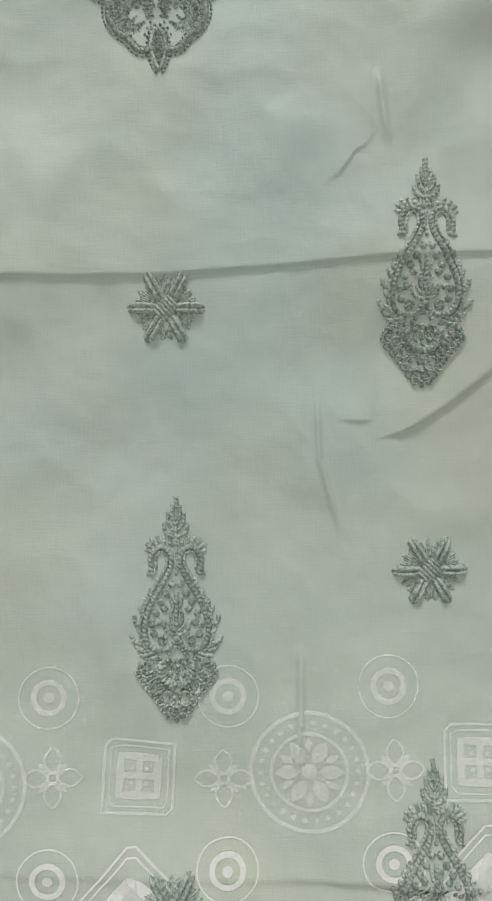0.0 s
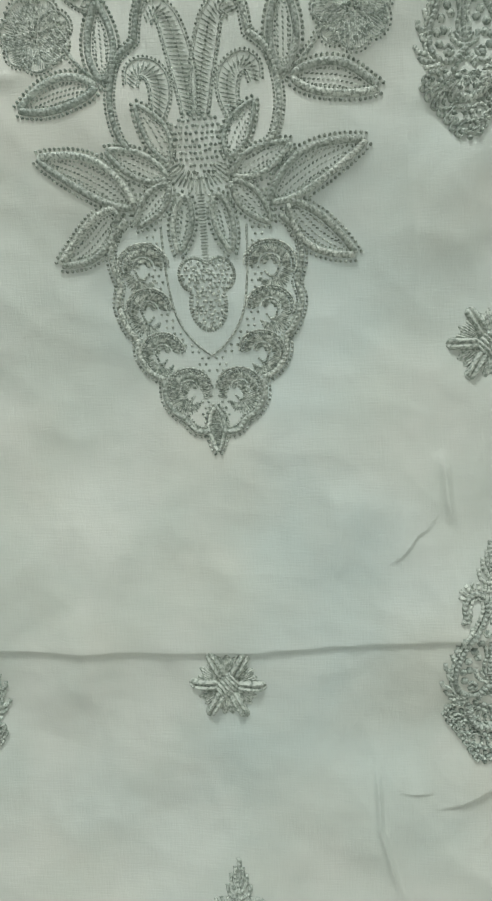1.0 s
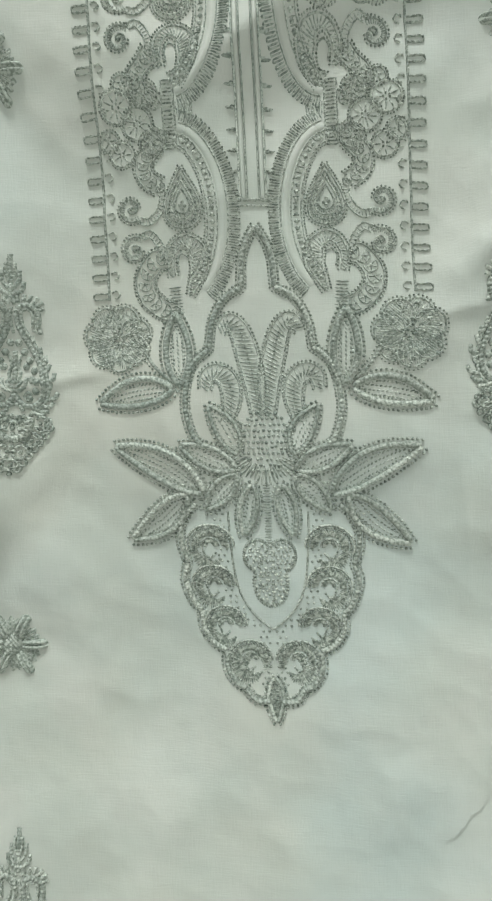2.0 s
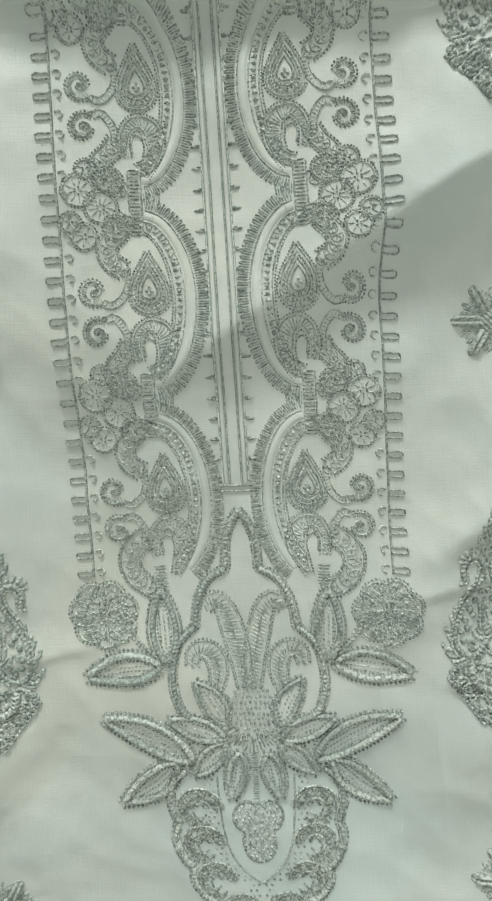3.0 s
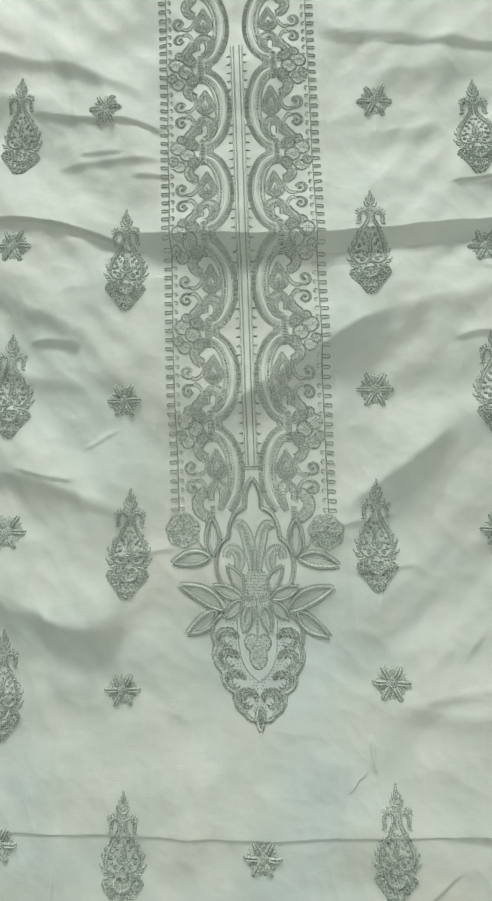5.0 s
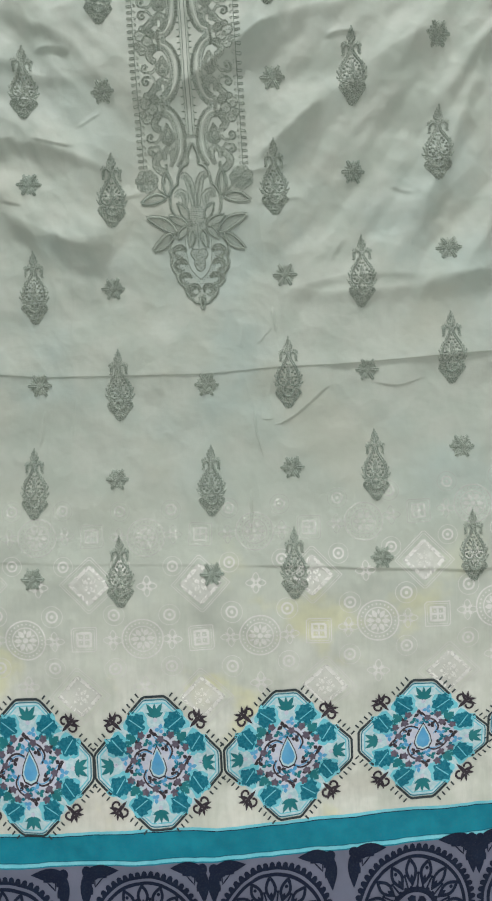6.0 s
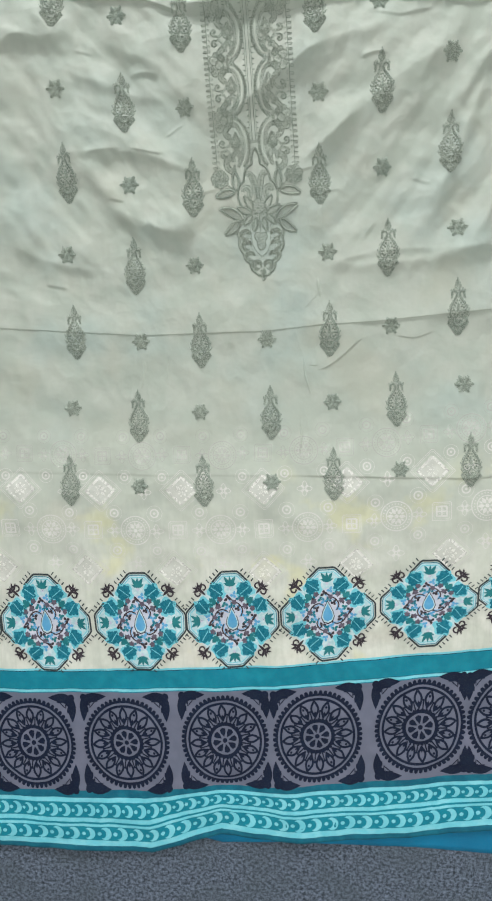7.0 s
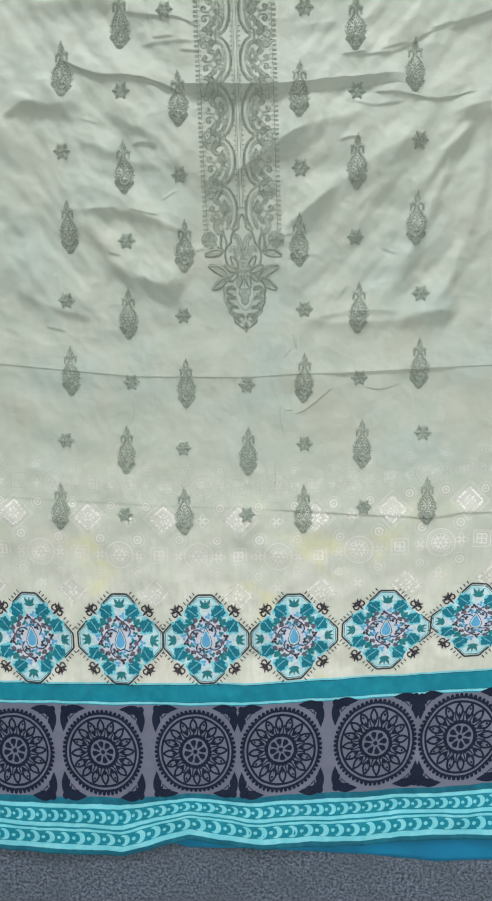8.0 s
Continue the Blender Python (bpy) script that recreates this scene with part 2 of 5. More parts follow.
# the second crease, nearer to the border
fold((-0.55, -0.36, -0.149, 0.002, 0.142, 0.257, 0.314, 0.55), (-0.155, -0.165, -0.175, -0.179, -0.184, -0.1895, -0.181, -0.18), 0.0006, 0.02, 0.0010, 0.05)
fold((0.03, 0.142, 0.20, 0.235, 0.257, 0.285, 0.314, 0.45), (-0.180, -0.184, -0.1865, -0.1875, -0.1895, -0.1885, -0.181, -0.178), 0.0012, 0.015, 0.0009, 0.06)
fold((0.10, 0.16, 0.20, 0.30), (0.0165, 0.018, 0.020, 0.028), 0.0018, 0.02, 0.003, 0.04)
fold((0.16, 0.19, 0.22), (0.0, -0.006, 0.004), 0.0012, 0.012, 0.0012, 0.02)
# the deep pleat over the neck panel, and the creases that lead into it
fold((-0.112, -0.090, -0.066, 0.0, 0.042, 0.085, 0.126, 0.186, 0.225), (0.404, 0.3990, 0.3955, 0.393, 0.392, 0.395, 0.402, 0.404, 0.402), 0.0100, 0.06, -0.0112, 0.045)
fold((-0.255, -0.239, -0.215, -0.192, -0.16, -0.134, -0.105, -0.085), (0.431, 0.426, 0.4145, 0.4095, 0.4075, 0.4045, 0.396, 0.386), 0.0048, 0.04, 0.0014, 0.02)
fold((0.165, 0.174, 0.206, 0.244, 0.285, 0.30), (0.386, 0.384, 0.381, 0.3735, 0.380, 0.384), 0.0026, 0.03, 0.0013, 0.012)
fold((0.27, 0.284, 0.32, 0.40), (0.355, 0.361, 0.370, 0.38), 0.0070, 0.05, -0.0140, 0.02)
fold((0.136, 0.144, 0.165, 0.191, 0.21), (0.376, 0.372, 0.368, 0.370, 0.372), 0.0016, 0.012, 0.0016, 0.015)
# slanting folds from the neck panel to the side
fold((-0.036, -0.008, 0.027, 0.055, 0.087, 0.125, 0.17), (0.270, 0.286, 0.310, 0.331, 0.345, 0.355, 0.365), 0.0085, 0.05, 0.0140, 0.05)
fold((0.03, 0.07, 0.108, 0.155, 0.208, 0.26), (0.190, 0.2288, 0.2573, 0.2943, 0.3237, 0.34), 0.0068, 0.05, 0.017, 0.06)
fold((0.17, 0.2073, 0.2559, 0.2814, 0.31), (0.10, 0.1588, 0.2627, 0.3298, 0.39), 0.0110, 0.07, 0.035, 0.07)
fold((0.13, 0.17, 0.21, 0.25), (0.22, 0.26, 0.30, 0.36), 0.0060, 0.05, 0.03, 0.06)
fold((0.05, 0.12, 0.20, 0.30), (0.10, 0.088, 0.092, 0.115), 0.0040, 0.04, 0.010, 0.06)
fold((0.20, 0.26, 0.32), (0.105, 0.10, 0.13), 0.0050, 0.04, 0.018, 0.05)
fold((-0.034, -0.015, 0.003, 0.035, 0.062, 0.080), (0.274, 0.287, 0.299, 0.320, 0.335, 0.342), 0.0045, 0.03, 0.0065, 0.02)
# folds on the other side of the panel
fold((-0.26, -0.2023, -0.1522, -0.0933, -0.07), (0.241, 0.2404, 0.236, 0.2145, 0.20), 0.0045, 0.03, 0.008, 0.04)
fold((-0.22, -0.174, -0.1294, -0.0898, -0.06), (0.185, 0.1630, 0.1416, 0.1459, 0.17), 0.0085, 0.05, 0.016, 0.05)
fold((-0.24, -0.19, -0.15, -0.11), (0.335, 0.318, 0.30, 0.295), 0.0050, 0.03, 0.010, 0.04)
fold((-0.20, -0.15, -0.10), (0.37, 0.345, 0.325), 0.0045, 0.03, 0.010, 0.04)
fold((-0.34, -0.29, -0.26, -0.22), (0.395, 0.378, 0.372, 0.380), 0.0080, 0.04, 0.012, 0.05)
fold((-0.34, -0.29, -0.24, -0.20), (0.14, 0.115, 0.100, 0.095), 0.0030, 0.03, 0.008, 0.04)
# around the neckline
fold((-0.24, -0.1403, -0.1097, -0.0798), (0.534, 0.5240, 0.5113, 0.4990), 0.0040, 0.04, 0.006, 0.03)
fold((-0.30, -0.22, -0.14), (0.50, 0.505, 0.497), 0.0050, 0.04, 0.012, 0.05)
fold((-0.15, -0.10, -0.06), (0.448, 0.452, 0.449), 0.0020, 0.012, 0.003, 0.02)
fold((0.03, 0.06, 0.12, 0.20), (0.543, 0.537, 0.531, 0.53), 0.0032, 0.02, 0.003, 0.02)
fold((0.05, 0.10, 0.16), (0.505, 0.512, 0.525), 0.0040, 0.04, 0.014, 0.04)
fold((0.05, 0.09, 0.14), (0.465, 0.468, 0.478), 0.0045, 0.03, 0.012, 0.04)
fold((0.127, 0.1863, 0.2403, 0.3129, 0.40), (0.4283, 0.4309, 0.4607, 0.4798, 0.50), 0.0024, 0.03, 0.0025, 0.03)
fold((0.26, 0.30, 0.36), (0.355, 0.362, 0.366), 0.0040, 0.03, 0.012, 0.04)
# small pinched wrinkles
fold((-0.1194, -0.1068, -0.0952), (0.2507, 0.2583, 0.2674), 0.0011, 0.002, 0.001, 0.006)
fold((0.0655, 0.0824, 0.1038, 0.125), (-0.0424, -0.0367, -0.0195, 0.0), 0.0015, 0.030, 0.0009, 0.012)
fold((0.055, 0.060, 0.066), (-0.0352, -0.0357, -0.0357), 0.0009, 0.020, 0.0008, 0.004)
fold((0.05, 0.063, 0.068), (0.036, 0.048, 0.062), 0.0007, 0.022, 0.0009, 0.008)
fold((0.043, 0.06, 0.09), (0.203, 0.207, 0.213), 0.0013, 0.006, 0.002, 0.01)
fold((0.055, 0.075, 0.10), (0.174, 0.178, 0.180), 0.0012, 0.005, 0.002, 0.01)
fold((-0.10, -0.075, -0.055), (0.183, 0.185, 0.190), 0.0012, 0.005, 0.002, 0.01)
# short sharp creases beside the neckline and the panel
fold((-0.165, -0.132, -0.104, -0.088, -0.066), (0.487, 0.483, 0.479, 0.478, 0.468), 0.0024, 0.03, 0.0013, 0.012)
fold((-0.128, -0.112, -0.096), (0.456, 0.4565, 0.456), 0.0014, 0.012, 0.0009, 0.006)
fold((-0.092, -0.08, -0.062), (0.440, 0.439, 0.436), 0.0016, 0.012, 0.0012, 0.008)
fold((-0.335, -0.296, -0.272), (0.360, 0.379, 0.370), 0.0050, 0.03, 0.006, 0.012)
fold((-0.158, -0.136, -0.120), (0.324, 0.3265, 0.322), 0.0032, 0.008, 0.0030, 0.010)
fold((-0.225, -0.213, -0.202), (0.358, 0.354, 0.350), 0.0016, 0.010, 0.0016, 0.008)
fold((0.172, 0.19, 0.212), (0.432, 0.440, 0.447), 0.0016, 0.012, 0.0010, 0.006)
fold((0.236, 0.25, 0.268), (0.461, 0.465, 0.470), 0.0016, 0.012, 0.0010, 0.006)
fold((0.258, 0.29, 0.34), (0.459, 0.471, 0.489), 0.0020, 0.020, 0.0012, 0.010)
fold((0.122, 0.14, 0.158), (0.4295, 0.4315, 0.432), 0.0016, 0.015, 0.0010, 0.008)
fold((0.120, 0.138, 0.155), (0.322, 0.3305, 0.326), 0.0024, 0.010, 0.0016, 0.010)
fold((0.040, 0.080, 0.110), (0.317, 0.327, 0.339), 0.0040, 0.03, 0.010, 0.02)
fold((-0.220, -0.20, -0.175), (0.240, 0.2415, 0.242), 0.0024, 0.02, 0.0030, 0.012)
fold((-0.165, -0.143, -0.118), (0.241, 0.2345, 0.231), 0.0018, 0.015, 0.0012, 0.012)
fold((-0.195, -0.185, -0.172), (0.1835, 0.181, 0.177), 0.0016, 0.012, 0.0014, 0.008)
fold((-0.150, -0.129, -0.11, -0.086), (0.158, 0.1405, 0.136, 0.140), 0.0045, 0.03, 0.007, 0.015)
fold((-0.290, -0.275, -0.258), (0.083, 0.080, 0.076), 0.0018, 0.02, 0.0024, 0.008)
fold((-0.245, -0.21, -0.175), (0.226, 0.204, 0.180), 0.0035, 0.03, 0.012, 0.03)
fold((0.045, 0.082, 0.125), (0.212, 0.240, 0.274), 0.0035, 0.03, 0.007, 0.02)
fold((0.080, 0.136, 0.180, 0.225), (0.092, 0.104, 0.106, 0.103), 0.0030, 0.03, 0.006, 0.03)
fold((0.245, 0.268, 0.295), (0.102, 0.105, 0.103), 0.0036, 0.03, 0.008, 0.015)
fold((0.120, 0.132, 0.146), (0.116, 0.132, 0.147), 0.0026, 0.02, 0.006, 0.012)
fold((0.183, 0.195, 0.208), (0.190, 0.185, 0.179), 0.0016, 0.010, 0.002, 0.008)

# Thin wrinkles that run up and down: ys, xs, height, width, taper.
SLITS = [
    ((0.10, 0.127, 0.166, 0.198, 0.27, 0.33), (0.262, 0.270, 0.284, 0.297, 0.312, 0.325), 0.0060, 0.012, 0.04),
    ((0.25, 0.272, 0.311, 0.334, 0.36), (0.225, 0.238, 0.264, 0.288, 0.31), 0.0055, 0.010, 0.03),
    ((0.12, 0.16, 0.21), (-0.286, -0.297, -0.315), 0.0050, 0.012, 0.03),
    ((-0.02, 0.02, 0.06), (-0.055, -0.045, -0.030), 0.0016, 0.010, 0.02),
    ((0.436, 0.446, 0.460), (0.149, 0.154, 0.163), 0.0012, 0.0012, 0.006),
    ((-0.075, -0.072, -0.048, -0.024), (0.056, 0.0555, 0.0487, 0.0475), 0.0011, 0.0009, 0.012),
    ((-0.152, -0.13, -0.1057), (0.0399, 0.042, 0.0423), 0.0012, 0.0012, 0.01),
    ((-0.05, -0.03, -0.01), (-0.135, -0.132, -0.130), 0.0006, 0.0014, 0.01),
    ((-0.06, -0.04, -0.02), (-0.17, -0.165, -0.162), 0.0008, 0.0016, 0.01),
    ((0.05, 0.06, 0.075), (0.071, 0.069, 0.0675), 0.0014, 0.0014, 0.008),
    ((-0.43, -0.33, -0.22), (-0.112, -0.108, -0.100), 0.0020, 0.008, 0.05),
    ((-0.43, -0.33, -0.20), (0.020, 0.022, 0.026), 0.0016, 0.008, 0.05),
    ((-0.43, -0.33, -0.22), (-0.27, -0.262, -0.255), 0.0016, 0.008, 0.05),
]


def lie(x, y):
    """Height of the cloth."""
    z = slow_rise(y)
    upper = step(-0.05, 0.12, y)
    z = z + (0.0022 + 0.0012 * upper) * swell(x + 0.6 * y, y, 0.085, 3)
    z = z + (0.0015 + 0.0005 * upper) * swell(x - 0.5 * y, y + 0.3 * x, 0.042, 5)
    # drag lines that run outwards and up on either side of the panel
    ax = np.sqrt((x + 0.01) ** 2 + 0.0009)
    along, across = 0.62 * ax + 0.78 * y, 0.78 * ax - 0.62 * y + 0.9 * (x < -0.01)
    side = step(0.04, 0.11, ax) * step(0.02, 0.15, y)
    z = z + 0.0034 * side * swell(0.83 * across - 0.168 * along, 0.56 * across + 0.249 * along, 0.034, 21)
    z = z + 0.0011 * side * swell(0.83 * across - 0.224 * along, 0.56 * across + 0.332 * along, 0.014, 22)
    z = z + 0.0008 * upper * (1 - np.abs(swell(x + y, y - 0.4 * x, 0.03, 8)))
    z = z + 0.00030 * swell(x, y, 0.012, 9)
    z = z + 0.0010 * (1 - np.abs(swell(x * 1.3 + 0.2 * y, y * 0.7, 0.034, 14)))
    z = z + 0.00009 * swell(x, y, 0.005, 15)
    for xs, ys, tall, above, below, taper in FOLDS:
        d = y - sum(np.interp(x + e, xs, ys) for e in (-0.008, 0.0, 0.008)) / 3
        w = step(xs[0] - 0.001, xs[0] + taper, x) * (1 - step(xs[-1] - taper, xs[-1] + 0.001, x))
        z = z + tall * w * np.where(d > 0, np.exp(-np.abs(d) / above), np.exp(-(d / below) ** 2) if below > 0 else np.clip(1 - d / below, 0, 1))
    for ys, xs, tall, wide, taper in SLITS:
        d = x - np.interp(y, ys, xs)
        w = step(ys[0] - 0.001, ys[0] + taper, y) * (1 - step(ys[-1] - taper, ys[-1] + 0.001, y))
        z = z + tall * w * np.exp(-(d / wide) ** 2)
    # low ripples along the hem
    z = z + step(-0.60, -0.72, y) * (0.0025 + 0.0035 * (1 + np.sin(x * 17 + 0.8)) * 0.5)
    return np.maximum(z, 0.0012)


def shift(x, v):
    """How far the cloth is drawn up or down from its straight lay, towards the border and the hem."""
    rise = np.interp(x, (-0.6, -0.386, -0.204, 0.0, 0.152, 0.373, 0.6), (-0.004, -0.004, -0.0045, 0.0, 0.013, 0.033, 0.048))
    hem = np.interp(x, (-0.6, -0.403, -0.199, -0.09, 0.003, 0.196, 0.25, 0.391, 0.6), (-0.004, -0.008, -0.016, 0.016, 0.002, -0.003, 0.0, -0.002, 0.003))
    return rise * step(-0.30, -0.43, v) + hem * step(-0.62, -0.715, v)


BANDS = [(-0.4580, CLOTH), (-0.4612, AQUA), (-0.4622, NAVY), (-0.4895, TEAL), (-0.4905, DEEP_TEAL), (-0.4945, AQUA), (-0.4960, TEAL), (-0.6510, GREY), (-0.6610, DEEP_TEAL), (-0.6670, AQUA), (-0.6890, TEAL),
         (-0.6950, AQUA), (-0.6980, TEAL), (-0.7020, AQUA), (-0.7240, TEAL), (-0.7330, AQUA), (-0.7420, DEEP_TEAL)]


def span(lo, hi, gap):
    return np.linspace(lo, hi, max(2, int(round((hi - lo) / gap)) + 1))


GX = np.unique(np.concatenate([span(-0.60, -0.29, 0.004), span(-0.29, 0.29, 0.0015), span(0.036, 0.080, 0.0006), span(-0.175, -0.125, 0.0008), span(0.29, 0.60, 0.004)]).round(6))
edges = [-0.20] + [e for e, _ in BANDS]
GV = np.concatenate([span(b, a, 0.003) for a, b in zip(edges[:-1], edges[1:])] + [span(-0.20, 0.53, 0.0012), span(-0.048, 0.066, 0.0007), span(0.375, 0.432, 0.0008), span(0.53, 0.78, 0.003)])
GV = np.unique(GV.round(6))
XX, VV = np.meshgrid(GX, GV)
YY = VV + shift(XX, VV)
ZZ = lie(XX, YY)


def on_cloth(x, v):
    """World y and z of points of the cloth."""
    i = np.clip(np.searchsorted(GX, x) - 1, 0, len(GX) - 2)
    j = np.clip(np.searchsorted(GV, v) - 1, 0, len(GV) - 2)
    a, b = (x - GX[i]) / (GX[i + 1] - GX[i]), (v - GV[j]) / (GV[j + 1] - GV[j])
    z = (ZZ[j, i] * (1 - a) + ZZ[j, i + 1] * a) * (1 - b) + (ZZ[j + 1, i] * (1 - a) + ZZ[j + 1, i + 1] * a) * b
    return v + shift(x, v), z


def link_mesh(name, verts, quads, tris, materials, parent=None, label="", quad_mat=None, tri_mat=None, smooth=True):
    me = bpy.data.meshes.new(name)
    nq, nt_ = len(quads), len(tris)
    me.vertices.add(len(verts))
    me.vertices.foreach_set("co", np.asarray(verts, np.float32).ravel())
    loops = np.concatenate([np.asarray(quads, np.int32).ravel(), np.asarray(tris, np.int32).ravel()])
    me.loops.add(len(loops))
    me.loops.foreach_set("vertex_index", loops)
    me.polygons.add(nq + nt_)
    starts = np.concatenate([np.arange(nq) * 4, nq * 4 + np.arange(nt_) * 3])
    me.polygons.foreach_set("loop_start", starts.astype(np.int32))
    mats = np.concatenate([quad_mat if quad_mat is not None else np.zeros(nq), tri_mat if tri_mat is not None else np.zeros(nt_)])
    me.polygons.foreach_set("material_index", mats.astype(np.int32))
    me.polygons.foreach_set("use_smooth", np.full(nq + nt_, smooth))
    me.update(calc_edges=True)
    me.validate()
    for m in materials:
        me.materials.append(m)
    ob = new(name, me)
    ob.parent = parent
    return tagged(ob, label) if label else ob


fabric = tagged(new("dress_fabric"), "sage green embroidered dress fabric with printed teal border lying on carpet", "fabric")


def build_cloth():
    ny, nx = XX.shape
    verts = np.stack([XX, YY, ZZ], -1).reshape(-1, 3)
    idx = np.arange(ny * nx).reshape(ny, nx)
    quads = np.stack([idx[:-1, :-1], idx[:-1, 1:], idx[1:, 1:], idx[1:, :-1]], -1).reshape(-1, 4)
    mid = (GV[:-1] + GV[1:]) / 2
    mats = []
    for m in (m for _, m in BANDS):
        if m not in mats:
            mats.append(m)
    which = np.zeros(len(mid))
    for n, v in enumerate(mid):
        for lower, m in BANDS:
            if v > lower:
                which[n] = mats.index(m)
                break
    ob = link_mesh("cloth", verts, quads, np.zeros((0, 3)), mats, fabric, quad_mat=np.repeat(which, nx - 1))
    thick = ob.modifiers.new("thickness", 'SOLIDIFY')
    thick.thickness, thick.offset = 0.0006, -1.0


build_cloth()


# ---- stitching: raised threads, cords and knots laid on the cloth ----
def curve(points, gap=0.0006, close=False):
    """A smooth line through points, evenly divided."""
    p = np.asarray(points, float)
    if close:
        p = np.vstack([p[-1:], p, p[:2]])
    else:
        p = np.vstack([2 * p[0] - p[1], p, 2 * p[-1] - p[-2]])
    t = np.linspace(0, 1, 9)[:-1, None]
    out = []
    for a, b, c, d in zip(p[:-3], p[1:-2], p[2:-1], p[3:]):
        out.append(0.5 * (2 * b + (c - a) * t + (2 * a - 5 * b + 4 * c - d) * t**2 + (3 * b - a - 3 * c + d) * t**3))
    out = np.vstack(out + [p[-2:-1]])
    return even(out, gap)


def even(p, gap):
    p = np.asarray(p, float)
    s = np.concatenate([[0], np.cumsum(np.linalg.norm(np.diff(p, axis=0), axis=1))])
    n = max(2, int(round(s[-1] / gap)) + 1)
    q = np.linspace(0, s[-1], n)
    return np.stack([np.interp(q, s, p[:, 0]), np.interp(q, s, p[:, 1])], 1)


def normals(p):
    d = np.gradient(p, axis=0)
    d /= np.linalg.norm(d, axis=1, keepdims=True) + 1e-12
    return np.stack([-d[:, 1], d[:, 0]], 1)


RELIEF = 1.1                # how far the stitching stands off the cloth


class Work:
    """Pieces gathered in flat (u, v, height), to be laid on the cloth as one mesh."""

    def __init__(self):
        self.v, self.q, self.t, self.qm, self.tm, self.n = [], [], [], [], [], 0

    def add(self, verts, quads=(), tris=(), m=0):
        self.v.append(np.asarray(verts, float))
        if len(quads):
            self.q.append(np.asarray(quads, int) + self.n)
            self.qm.append(np.full(len(quads), m))
        if len(tris):
            self.t.append(np.asarray(tris, int) + self.n)
            self.tm.append(np.full(len(tris), m))
        self.n += len(verts)

    def cord(self, p, w, h, twist=0.0014, m=1, deep=0.42):
        """A round twisted cord along an evenly divided line."""
        twist = max(twist, 0.0014)
        nrm = normals(p)
        s = np.concatenate([[0], np.cumsum(np.linalg.norm(np.diff(p, axis=0), axis=1))])
        off = np.array([-0.5, -0.34, 0.0, 0.34, 0.5])
        tall = np.array([-0.15, 0.72, 1.0, 0.72, -0.15])
        end = np.minimum(1, np.minimum(s, s[-1] - s) / (0.6 * w) + 0.35)
        mod = 1 - deep + deep * np.sin(2 * np.pi * s[:, None] / twist + off * 5.0)
        wid = w * (1 - 0.25 * deep + 0.25 * deep * np.sin(2 * np.pi * s / twist))
        xy = p[:, None] + nrm[:, None] * (off[None, :, None] * wid[:, None, None])
        z = tall[None] * h * mod * end[:, None]
        verts = np.concatenate([xy, z[..., None]], -1).reshape(-1, 3)
        a = np.arange(len(p) - 1)[:, None] * 5 + np.arange(4)[None]
        quads = np.stack([a, a + 5, a + 6, a + 1], -1).reshape(-1, 4)[:, ::-1]
        self.add(verts, quads, m=m)

    def threads(self, a, b, w, h, m=0):
        """Single stitches, one from each of a to each of b: arched, three stations long."""
        a, b = np.asarray(a, float), np.asarray(b, float)
        d = b - a
        nrm = np.stack([-d[:, 1], d[:, 0]], 1) / (np.linalg.norm(d, axis=1, keepdims=True) + 1e-12)
        verts = []
        for f, k, g in ((0.0, 0.6, 0.0), (0.22, 1.0, 0.9), (0.5, 1.0, 1.0), (0.78, 1.0, 0.9), (1.0, 0.6, 0.0)):
            c = a + d * f
            for o, t in ((-0.5, -0.1), (0.0, 1.0), (0.5, -0.1)):
                verts.append(np.concatenate([c + nrm * (o * w * k), np.full((len(a), 1), 0.55 * h * t * g)], 1))
        verts = np.stack(verts, 1).reshape(-1, 3)
        base = np.arange(len(a))[:, None] * 15
        cell = np.array([[r * 3 + c, r * 3 + c + 1, r * 3 + c + 4, r * 3 + c + 3] for r in range(4) for c in range(2)])
        self.add(verts, (base[:, :, None] + cell[None]).reshape(-1, 4), m=m)

    def knots(self, c, r, h, m=0):
        """Small domed knots."""
        c, h = np.asarray(c, float).reshape(-1, 2), 0.7 * h
        r = np.broadcast_to(np.asarray(r, float), (len(c),))
        ang = np.arange(6) * np.pi / 3
        ring = np.stack([np.cos(ang), np.sin(ang)], 1)
        base = np.concatenate([c[:, None] + ring[None] * r[:, None, None], np.full((len(c), 6, 1), -0.1 * h)], -1)
        mid = np.concatenate([c[:, None] + ring[None] * r[:, None, None] * 0.7, np.full((len(c), 6, 1), 0.75 * h)], -1)
        top = np.concatenate([c[:, None], np.full((len(c), 1, 1), h)], -1)
        verts = np.concatenate([base, mid, top], 1).reshape(-1, 3)
        k = np.arange(6)
        q = np.stack([k, (k + 1) % 6, (k + 1) % 6 + 6, k + 6], 1)
        t = np.stack([k + 6, (k + 1) % 6 + 6, np.full(6, 12)], 1)
        b = np.arange(len(c))[:, None, None] * 13
        self.add(verts, (b + q[None]).reshape(-1, 4), (b + t[None]).reshape(-1, 3), m=m)

